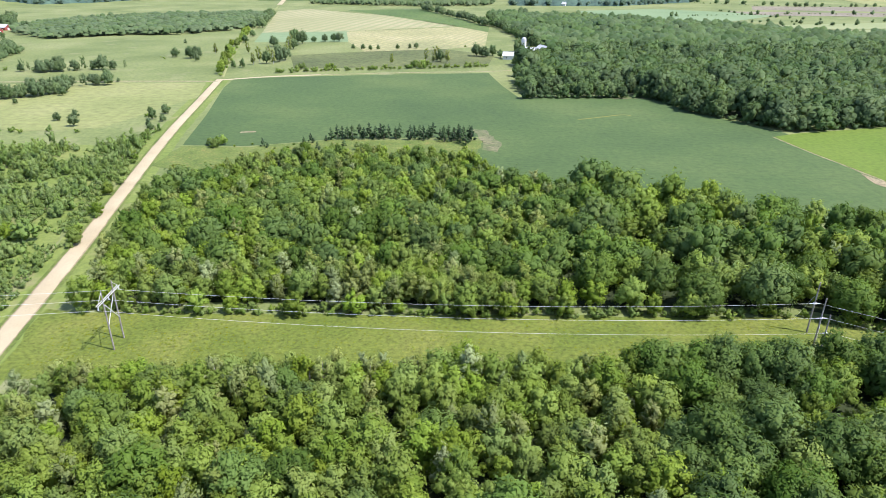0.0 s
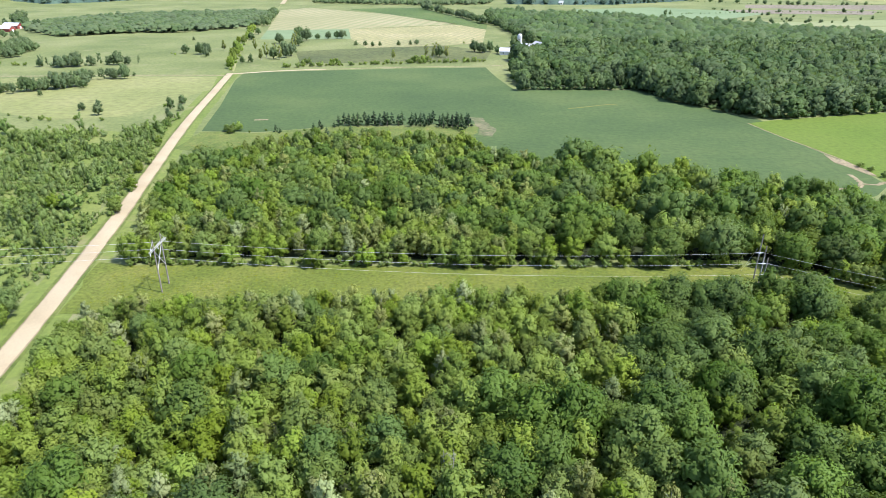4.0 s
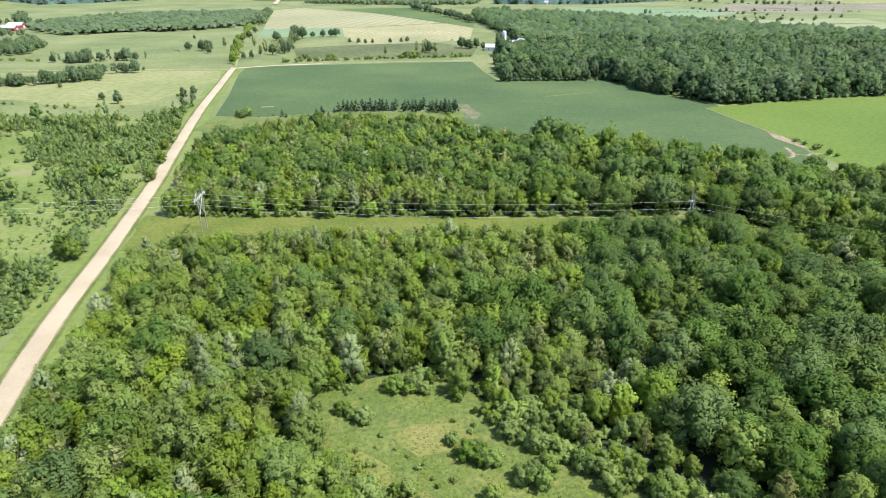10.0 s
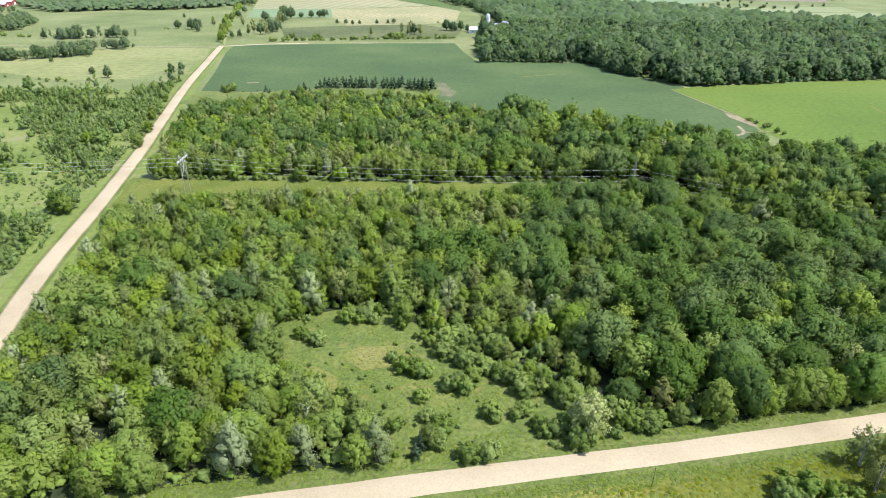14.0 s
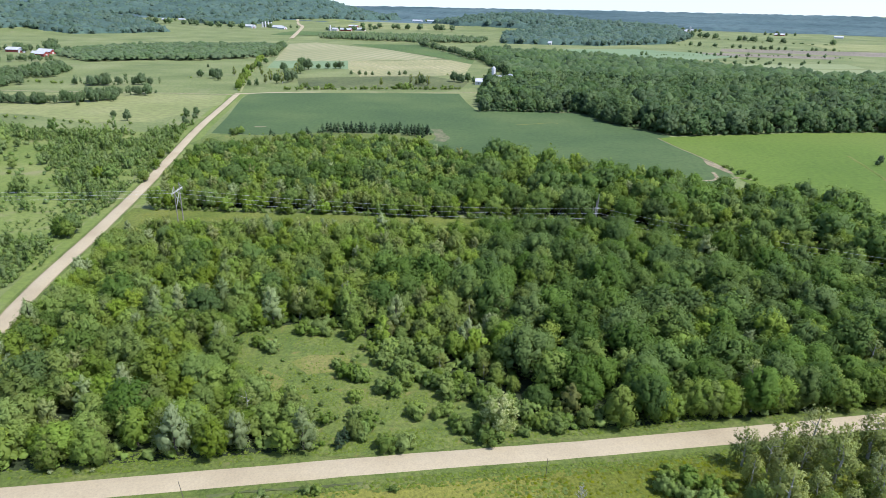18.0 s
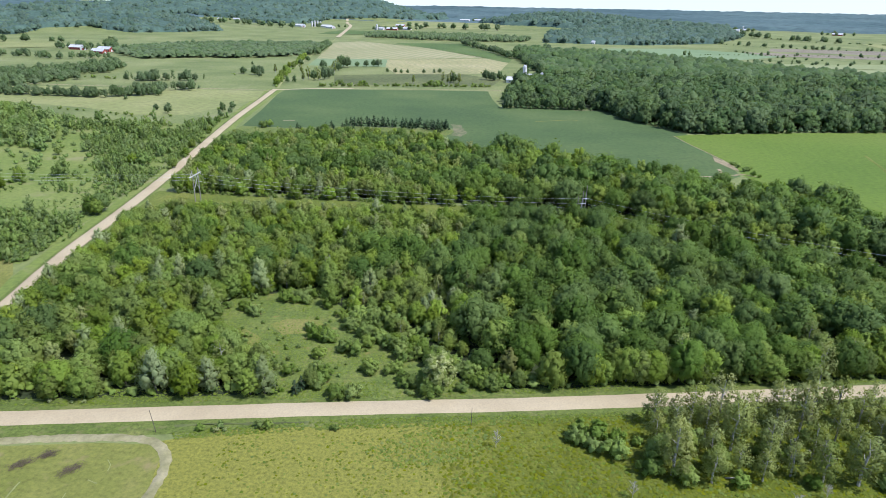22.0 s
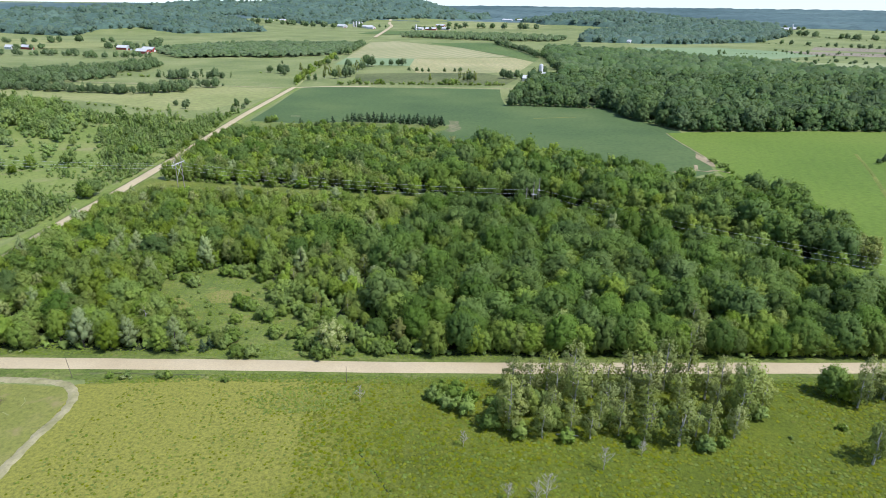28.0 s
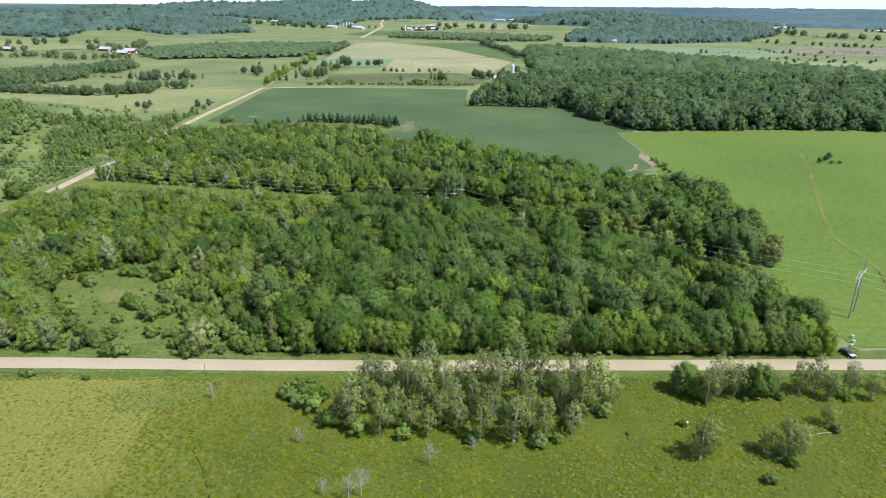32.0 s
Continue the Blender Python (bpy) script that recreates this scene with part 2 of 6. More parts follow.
LEAF = {
    "maple": leaf_mat("maple_leaves", (0.106, 0.162, 0.026), (0.146, 0.222, 0.036), (0.198, 0.287, 0.051)),
    "oak": leaf_mat("oak_leaves", (0.063, 0.114, 0.022), (0.09, 0.156, 0.03), (0.124, 0.2, 0.042)),
    "lime": leaf_mat("basswood_leaves", (0.124, 0.183, 0.026), (0.165, 0.24, 0.037), (0.21, 0.295, 0.053)),
    "poplar": leaf_mat("poplar_leaves", (0.15, 0.205, 0.07), (0.21, 0.272, 0.105), (0.295, 0.36, 0.165)),
    "aspen": leaf_mat("aspen_leaves", (0.142, 0.184, 0.048), (0.194, 0.24, 0.067), (0.258, 0.305, 0.1)),
    "conifer": leaf_mat("spruce_needles", (0.024, 0.05, 0.022), (0.042, 0.08, 0.032), (0.065, 0.11, 0.045), 0.1),
    "shrub": leaf_mat("shrub_leaves", (0.112, 0.18, 0.034), (0.16, 0.24, 0.05), (0.215, 0.3, 0.074)),
    "blossom": leaf_mat("pale_blossom", (0.15, 0.215, 0.055), (0.27, 0.33, 0.125), (0.46, 0.49, 0.27), spread=0.75),
    "rust": leaf_mat("rusty_leaves", (0.12, 0.155, 0.036), (0.175, 0.195, 0.05), (0.27, 0.225, 0.075)),
    "wood": leaf_mat("forest_leaves", (0.056, 0.1, 0.036), (0.082, 0.138, 0.048), (0.113, 0.176, 0.064), spread=0.1),
    # leaves on the hills, their bluish cast painted for haze
    "ridge": leaf_mat("hazed_ridge_leaves", (0.066, 0.11, 0.077), (0.088, 0.14, 0.096), (0.112, 0.17, 0.114), spread=0.1),
    # paler, bluer leaf colour that paints haze onto distant trees
    "blue": leaf_mat("hazed_far_leaves", (0.08, 0.128, 0.05), (0.102, 0.157, 0.064), (0.13, 0.19, 0.08), spread=0.1),
    "grass": leaf_mat("tussock_blades", (0.084, 0.112, 0.006), (0.107, 0.137, 0.008), (0.136, 0.163, 0.012), 0.25),
    "tall": leaf_mat("verge_blades", (0.085, 0.13, 0.018), (0.108, 0.158, 0.024), (0.138, 0.186, 0.034), 0.25),
    "thicket": leaf_mat("thicket_leaves", (0.108, 0.17, 0.045), (0.148, 0.225, 0.06), (0.194, 0.275, 0.08), spread=0.12),
    "reed": leaf_mat("reed_blades", (0.12, 0.165, 0.03), (0.138, 0.185, 0.036), (0.16, 0.205, 0.045), 0.25),
}
M["bark"] = plain_mat("grey_brown_bark", (0.05, 0.04, 0.03), (0.13, 0.11, 0.09))
M["pale_bark"] = plain_mat("pale_aspen_bark", (0.2, 0.19, 0.16), (0.48, 0.46, 0.4), 1.5)
M["brush"] = plain_mat("brown_brushwood", (0.06, 0.048, 0.028), (0.145, 0.118, 0.07))
M["dead"] = plain_mat("bleached_dead_wood", (0.24, 0.225, 0.195), (0.4, 0.375, 0.33))
M["pole"] = plain_mat("weathered_pole_wood", (0.16, 0.14, 0.12), (0.32, 0.29, 0.26), 1.2)
M["timber"] = plain_mat("bleached_crossarm_wood", (0.36, 0.36, 0.31), (0.52, 0.51, 0.45), 1.5)
M["wire"] = plain_mat("aluminium_wire", (0.62, 0.63, 0.63), (0.75, 0.76, 0.76), 1.0, 0.5, 0.0, 0)
M["white"] = plain_mat("white_paint", (0.5, 0.5, 0.48), (0.62, 0.62, 0.6), 0.4)
M["red"] = plain_mat("barn_red_paint", (0.22, 0.05, 0.04), (0.32, 0.08, 0.06), 0.4)
M["roof"] = plain_mat("metal_roof", (0.38, 0.39, 0.4), (0.5, 0.5, 0.5), 0.2, 0.5)
M["concrete"] = plain_mat("silo_concrete", (0.45, 0.45, 0.43), (0.62, 0.61, 0.58), 0.4)


# ---- mesh helpers ----
def mesh_object(name, verts, faces, mats, tone=None, slots=None, smooth=False, normals=None):
    """One mesh from arrays: verts (n, 3); faces (k, 3) or (k, 4)."""
    verts, faces = np.asarray(verts, np.float32), np.asarray(faces, np.int32)
    me = bpy.data.meshes.new(name)
    k, c = faces.shape
    me.vertices.add(len(verts))
    me.vertices.foreach_set("co", verts.ravel())
    me.loops.add(k * c)
    me.loops.foreach_set("vertex_index", faces.ravel())
    me.polygons.add(k)
    me.polygons.foreach_set("loop_start", np.arange(0, k * c, c, dtype=np.int32))
    for m in mats:
        me.materials.append(m)
    if slots is not None:
        me.polygons.foreach_set("material_index", np.asarray(slots, np.int32))
    if smooth:
        me.polygons.foreach_set("use_smooth", np.ones(k, bool))
    me.update(calc_edges=True)
    if normals is not None:
        at = me.attributes.new("custom_normal", "FLOAT_VECTOR", "POINT")
        at.data.foreach_set("vector", np.asarray(normals, np.float32).ravel())
    if tone is not None:
        at = me.attributes.new("tone", "FLOAT", "POINT")
        at.data.foreach_set("value", np.asarray(tone, np.float32))
    return me


def part(name, bm, material, parent=None, label=""):
    if isinstance(bm, bmesh.types.BMesh):
        me = bpy.data.meshes.new(name)
        bm.to_mesh(me)
        bm.free()
        me.materials.append(material)
    else:
        me = bm
    ob = new(name, me)
    ob.parent = parent
    if label:
        ob["label"] = label
    return ob


def tube(bm, pts, radii, sides=6):
    """A tapered tube through pts, closed at both ends."""
    rings = []
    for k, p in enumerate(pts):
        p = Vector(p)
        d = (Vector(pts[min(k + 1, len(pts) - 1)]) - Vector(pts[max(k - 1, 0)])).normalized()
        a = d.orthogonal().normalized()
        b = d.cross(a)
        rings.append([bm.verts.new(p + (a * math.cos(q) + b * math.sin(q)) * radii[k]) for q in [2 * math.pi * s / sides for s in range(sides)]])
    for r0, r1 in zip(rings, rings[1:]):
        for s in range(sides):
            bm.faces.new((r0[s], r0[(s + 1) % sides], r1[(s + 1) % sides], r1[s]))
    bm.faces.new(rings[0][::-1])
    bm.faces.new(rings[-1])


def box(bm, lo, hi, m=None):
    c = [Vector((x, y, z)) for z in (lo[2], hi[2]) for y in (lo[1], hi[1]) for x in (lo[0], hi[0])]
    v = [bm.verts.new(m @ p if m else p) for p in c]
    for f in ((0, 2, 3, 1), (4, 5, 7, 6), (0, 1, 5, 4), (1, 3, 7, 5), (3, 2, 6, 7), (2, 0, 4, 6)):
        bm.faces.new([v[i] for i in f])


# ---- terrain ----
HILLS = [(-1330, 1690, 200, 170, 0.5, 45), (-1110, 1830, 230, 180, 0.4, 49), (-900, 1900, 190, 150, 0.2, 13), (-1270, 2690, 430, 260, 0.4, 58), (-820, 2850, 400, 270, 0.38, 68), (-540, 2910, 230, 200, 0.2, 62), (300, 2400, 280, 280, -0.1, 40), (600, 2350, 230, 300, -0.1, 14)]


def height(x, y):
    """The ground's height: flat near by, then a gentle rise with wooded hills."""
    d = np.hypot(x, y)
    s = np.clip((y - 1300) / 900, 0, 1)
    z = 9 * s * s * (3 - 2 * s)
    s = np.clip((d - 2300) / 2500, 0, 1)
    z = z + 46 * s * s * (3 - 2 * s)
    for cx, cy, rx, ry, turn, h in HILLS:
        dx, dy = x - cx, y - cy
        u, v = dx * math.cos(turn) + dy * math.sin(turn), -dx * math.sin(turn) + dy * math.cos(turn)
        z = np.maximum(z, z * 0.4 + h * np.exp(-((u / rx) ** 2 + (v / ry) ** 2) * 0.9))
    return z


def grid_mesh(name, xs, ys, mat, lift=0.0):
    X, Y = np.meshgrid(xs, ys)
    V = np.stack([X, Y, height(X, Y) + lift], -1).reshape(-1, 3)
    nx = len(xs)
    i, j = np.meshgrid(np.arange(nx - 1), np.arange(len(ys) - 1))
    a = (j * nx + i).ravel()
    return mesh_object(name, V, np.stack([a, a + 1, a + nx + 1, a + nx], -1), [mat], smooth=True)


def clip(poly, axis, value, sign):
    out = []
    for p, q in zip(poly, poly[1:] + poly[:1]):
        a, b = sign * (p[axis] - value), sign * (q[axis] - value)
        if a >= 0:
            out.append(p)
        if (a >= 0) != (b >= 0):
            k = a / (a - b)
            out.append((p[0] + (q[0] - p[0]) * k, p[1] + (q[1] - p[1]) * k))
    return out


def ragged(poly, amount, step=5.0):
    """The outline with short uneven edges."""
    r = random.Random(len(poly) * 7 + int(abs(poly[0][0])))
    out = []
    for p, q in zip(poly, poly[1:] + poly[:1]):
        n = max(1, int(math.dist(p, q) / step))
        for k in range(n):
            j = amount if k else 0
            out.append((p[0] + (q[0] - p[0]) * k / n + r.uniform(-j, j), p[1] + (q[1] - p[1]) * k / n + r.uniform(-j, j)))
    return out


def field(name, poly, mat, label, category, lift=0.04, cell=60.0, rag=0.0):
    """A piece of ground cover laid over the terrain."""
    poly = ragged(poly, rag) if rag else poly
    bm = bmesh.new()
    x0, x1 = min(p[0] for p in poly), max(p[0] for p in poly)
    y0, y1 = min(p[1] for p in poly), max(p[1] for p in poly)
    flat = y1 < 1300
    for i in range(1 if flat else int((x1 - x0) / cell) + 1):
        for j in range(1 if flat else int((y1 - y0) / cell) + 1):
            q = poly
            if not flat:
                for axis, v, s in ((0, x0 + i * cell, 1), (0, x0 + (i + 1) * cell, -1), (1, y0 + j * cell, 1), (1, y0 + (j + 1) * cell, -1)):
                    q = clip(q, axis, v, s) if q else q
            if len(q) > 2:
                bm.faces.new([bm.verts.new((x, y, float(height(x, y)) + lift)) for x, y in q])
    bm.normal_update()
    bmesh.ops.triangulate(bm, faces=bm.faces[:])
    bm.normal_update()
    for f in bm.faces:
        if f.normal.z < 0:
            f.normal_flip()
    return tagged(part(name, bm, M[mat]), label, category, kind="structure")


def smooth_line(pts, step=6.0):
    """Points every few metres along a curve through pts."""
    out = []
    P = [Vector(p) for p in pts]
    for k in range(len(P) - 1):
        a, b, c, d = P[max(k - 1, 0)], P[k], P[k + 1], P[min(k + 2, len(P) - 1)]
        n = max(1, int((c - b).length / step))
        for s in range(n):
            t = s / n
            out.append(0.5 * ((2 * b) + (c - a) * t + (2 * a - 5 * b + 4 * c - d) * t * t + (3 * b - a - 3 * c + d) * t ** 3))
    return out + [P[-1]]


def strip(name, pts, width, mat, label, category, lift=0.08, crown=0.12, ragged=0.25, seed=1):
    """A road or lane: a cambered sheet with ragged edges along a line."""
    rng = random.Random(seed)
    line = smooth_line([(x, y, 0) for x, y in pts], 6.0 if width > 3 else 1.2)
    bm = bmesh.new()
    rows = []
    for k, p in enumerate(line):
        d = (line[min(k + 1, len(line) - 1)] - line[max(k - 1, 0)]).normalized()
        s = Vector((-d.y, d.x, 0))
        row = []
        for u in (-1, -0.6, 0, 0.6, 1):
            q = p + s * (u * width / 2 + (rng.uniform(-ragged, ragged) if abs(u) == 1 else 0))
            q.z = float(height(q.x, q.y)) + lift + crown * (1 - u * u) - (0.1 if abs(u) == 1 else 0)
            row.append(bm.verts.new(q))
        rows.append(row)
    for r0, r1 in zip(rows, rows[1:]):
        for a in range(4):
            f = bm.faces.new((r0[a + 1], r0[a], r1[a], r1[a + 1]))
            f.smooth = True
    return tagged(part(name, bm, M[mat]), label, category, kind="structure")


def inside(x, y, poly):
    c = False
    for (x0, y0), (x1, y1) in zip(poly, poly[1:] + poly[:1]):
        if (y0 > y) != (y1 > y) and x < (x1 - x0) * (y - y0) / (y1 - y0) + x0:
            c = not c
    return c


def scatter(poly, spacing, seed, holes=(), jitter=0.42):
    rng = random.Random(seed)
    out = []
    y = min(p[1] for p in poly)
    row = 0
    while y < max(p[1] for p in poly):
        x = min(p[0] for p in poly) + (row % 2) * spacing / 2
        while x < max(p[0] for p in poly):
            q = (x + rng.uniform(-jitter, jitter) * spacing, y + rng.uniform(-jitter, jitter) * spacing)
            if inside(*q, poly) and not any(inside(*q, h) for h in holes):
                out.append(q)
            x += spacing
        y += spacing * 0.87
        row += 1
    return out


# ---- trees ----
ICO_V, ICO_F = [], []
_bm = bmesh.new()
bmesh.ops.create_icosphere(_bm, subdivisions=1, radius=1.0)
ICO_V = np.array([v.co[:] for v in _bm.verts])
ICO_F = np.array([[v.index for v in f.verts] for f in _bm.faces])
_bm.free()


def unit(v):
    return v / (np.linalg.norm(v, axis=-1, keepdims=True) + 1e-6)


def crown(seed, high, wide, low, count, size, lobes=14, form="round", fat=1.0, dense=0.68, skyward=0.0):
    """A crown: dense leaf masses with sprays of leaves round them. Verts, triangles and leaf directions."""
    rng = np.random.RandomState(seed)
    t = (np.arange(lobes) + rng.rand(lobes)) / lobes
    domed = form in ("dome", "egg")
    if domed:
        # masses spread over the shell of an uneven dome
        up = 1.0 - t * (1.5 if form == "dome" else 1.62)
        flat = np.sqrt(np.clip(1 - up * up, 0, 1))
        ang = np.arange(lobes) * 2.39996 + rng.rand(lobes) * 0.7
        sway = 1 + 0.16 * np.sin(ang + rng.rand() * 6.28) + 0.1 * np.sin(2 * ang + rng.rand() * 6.28) + 0.1 * (rng.rand(lobes) - 0.5)
        rise = 0.42 if form == "dome" else 0.36
        zmid, zup, zdown = low + rise * (high - low), (1 - rise) * (high - low), rise * (high - low)
        rad = wide * 0.72 * sway * (flat if form == "dome" else flat * np.clip(1.08 - 0.42 * np.clip(up, 0, 1), 0, 1))
        zc = zmid + np.where(up > 0, up * zup * 0.8, up * zdown * 0.9) * (0.9 + 0.18 * rng.rand(lobes))
        C = np.stack([rad * np.cos(ang), rad * np.sin(ang), zc], -1)
        lobe_r = wide * (0.34 if form == "dome" else 0.33) * (0.75 + 0.5 * rng.rand(lobes)) * fat
    else:
        if form == "cone":
            zc = low + (high - low) * (0.05 + 0.9 * t)
            rad = wide * (1.02 - 0.95 * t)
            lobe_r = wide * (0.42 - 0.27 * t)
        elif form == "tall":
            zc = low + (high - low) * (0.06 + 0.84 * t)
            rad = wide * np.sqrt(np.clip(1 - (1.5 * t - 0.55) ** 2, 0.05, 1)) * 0.7
            lobe_r = wide * (0.4 - 0.12 * t)
        elif form == "ovate":
            zc = low + (high - low) * (0.1 + 0.8 * t)
            rad = wide * np.clip(1.15 - 1.0 * t, 0.05, 0.85)
            lobe_r = wide * (0.5 - 0.22 * t)
        else:
            zc = low + (high - low) * (0.15 + 0.68 * t)
            rad = wide * np.sqrt(np.clip(1 - (1.6 * t - 0.65) ** 2, 0.05, 1)) * 0.72
            lobe_r = wide * (0.46 - 0.1 * t)
        ang = np.arange(lobes) * 2.4 + rng.rand(lobes) * 1.2
        rr = rad * np.sqrt(rng.rand(lobes) * 0.75 + 0.25)
        C = np.stack([rr * np.cos(ang), rr * np.sin(ang), zc], -1)
        lobe_r = lobe_r * (0.8 + 0.45 * rng.rand(lobes)) * fat
    middle, stretch = np.array([0, 0, low + 0.35 * (high - low)]), np.array([wide, wide, (high - low) * 0.55])
    outward = unit((C - middle) / stretch)
    # each mass is a plume along its limb
    axis = outward if domed else unit(C * [1, 1, 0] + rng.normal(size=(lobes, 3)) * 0.25 * wide + [0, 0, 0.62 * wide]) if form != "cone" else unit(C * [1, 1, 0] + [0, 0, -0.1])
    long = 0.1 if domed else 0.22 if form == "round" else 0.65
    # dense inner masses
    R = (lobe_r * dense)[:, None, None] * (0.78 + 0.4 * rng.rand(lobes, 12, 1))
    Q = (1.0 - 0.28 * long) * ICO_V[None] + axis[:, None] * ((ICO_V @ axis.T).T * long)[:, :, None]
    CV = (C[:, None] + Q * R)[:, ICO_F].reshape(-1, 3)
    CV += np.repeat(rng.normal(size=(lobes * 20, 3)), 3, 0) * (0.0 if skyward > 1 else size * 0.12)
    CN = unit(np.tile(ICO_V[ICO_F].reshape(-1, 3), (lobes, 1)) + 0.8 * unit((CV - middle) / stretch) + np.repeat(rng.normal(size=(lobes * 20, 3)), 3, 0) * 0.12)
    CF = np.arange(lobes * 60).reshape(-1, 3)
    if domed:
        # a closed heart keeps the sky from showing through
        K = ICO_V * stretch * ([0.5, 0.5, 0.7] if count > 50 else [0.82, 0.82, 0.7]) + [0, 0, low + 0.42 * (high - low)]
        K = (K * (0.9 + 0.2 * rng.rand(12, 1)))[ICO_F].reshape(-1, 3)
        CV, CF = np.concatenate([CV, K]), np.concatenate([CF, np.arange(60).reshape(-1, 3) + len(CV)])
        CN = np.concatenate([CN, ICO_V[ICO_F].reshape(-1, 3)])
    # sprays
    pick = rng.choice(lobes, count, p=lobe_r ** 2 / (lobe_r ** 2).sum())
    d = rng.normal(size=(count, 3))
    d[:, 2] += 0.3
    d = unit(unit(d) + 0.8 * outward[pick]) if domed else unit(d + 0.55 * unit(C[pick] * [1, 1, 0] + 1e-3))
    ax = axis[pick]
    q = (1.0 - 0.28 * long) * d + ax * ((d * ax).sum(1) * long)[:, None]
    p = C[pick] + q * (lobe_r[pick] * (0.64 + 0.5 * rng.rand(count)))[:, None]
    if domed:
        # some sprays grow from the heart, between the masses
        inner = rng.rand(count) < 0.22
        p = np.where(inner[:, None], middle + d * stretch * [0.6, 0.6, 0.85] * (0.9 + 0.25 * rng.rand(count, 1)), p)
    nrm = unit(d + rng.normal(size=(count, 3)) * 0.5 + [0, 0, 0.4])
    side = unit(np.cross(nrm, ax + 0.75 * rng.normal(size=(count, 3)) + [0, 0, 1.2 if form == "egg" else 0.5 if domed else 0.0]))
    a = np.cross(side, nrm)
    b = np.cross(nrm, a)
    s = size * (0.5 + 0.8 * rng.rand(count))[:, None]
    broad = 0.46 if domed or form == "tall" else 0.34
    V = np.stack([p + a * s * 0.85 - nrm * s * 0.12, p - a * s * 0.45 + b * s * broad, p - a * s * 0.45 - b * s * broad], 1).reshape(-1, 3)
    N = unit(0.55 * d + 0.95 * unit((p - middle) / stretch) + 0.18 * nrm)
    V = np.concatenate([CV, V])
    V[:, 2] = np.maximum(V[:, 2], min(low * 0.5, 0.5) + 0.05)
    F = np.concatenate([CF, np.arange(count * 3).reshape(-1, 3) + len(CV)])
    return V, F, unit(np.concatenate([CN, np.repeat(N, 3, 0)]) + [0, 0, skyward])


KINDS = {
    # kind: height, radius, crown base, lobes, form, material
    "maple": (9.6, 4.1, 0.4, 30, "dome", "maple"),
    "oak": (11.4, 5.5, 0.7, 40, "dome", "oak"),
    "lime": (9.4, 3.6, 0.3, 28, "egg", "lime"),
    "poplar": (12.0, 3.2, 0.5, 26, "ovate", "poplar"),
    "aspen": (11.0, 3.0, 1.8, 26, "tall", "aspen"),
    "conifer": (11.0, 2.9, 0.5, 26, "cone", "conifer"),
    "shrub": (3.0, 2.0, 0.1, 11, "dome", "shrub"),
    "sapling": (5.6, 1.7, 0.2, 13, "egg", "thicket"),
    "blossom": (8.5, 3.6, 0.8, 20, "dome", "blossom"),
    "rust": (7.5, 2.2, 0.8, 14, "egg", "rust"),
}
# detail: sprays, their size, leaf masses, their size
LODS = {"near": (2.3, 0.7, 1.1, 0.97), "mid": (1.25, 0.86, 0.66, 1.12), "back": (0.34, 1.2, 0.5, 1.25), "edge": (0.12, 1.4, 0.44, 1.3), "far": (0.05, 1.9, 0.25, 1.5), "brush": (0.42, 0.95, 0.36, 1.15), "hill": (0.0, 3.6, 0.15, 1.9)}
SIZE = {"maple": 0.54, "oak": 0.6, "lime": 0.54, "poplar": 0.5, "aspen": 0.52, "conifer": 0.6, "shrub": 0.42, "sapling": 0.42, "blossom": 0.5, "rust": 0.48}
COUNT = {"maple": 720, "oak": 1300, "lime": 640, "poplar": 640, "aspen": 500, "conifer": 620, "shrub": 340, "sapling": 420, "blossom": 620, "rust": 380}
_templates = {}


def template(kind, lod, var):
    key = (kind, lod, var)
    if key not in _templates:
        h, r, low, lobes, form, _ = KINDS[kind]
        share, grow, some, fat = LODS[lod]
        _templates[key] = crown(hash_seed(kind) + var * 17, h, r, low, int(COUNT[kind] * share), SIZE[kind] * grow, max(3, int(lobes * some)), form, fat, 0.2 if kind == "aspen" and lod == "near" else 0.8 if lod in ("far", "hill") else 0.62 if KINDS[kind][4] in ("dome", "egg") and lod in ("near", "mid", "brush") else 0.7 if KINDS[kind][4] in ("dome", "egg") else 0.62, {"hill": 1.6, "far": 0.45, "edge": 0.35, "brush": 0.2}.get(lod, 0.0))
    return _templates[key]


def hash_seed(s):
    return sum((i + 3) * ord(c) for i, c in enumerate(s)) % 9973


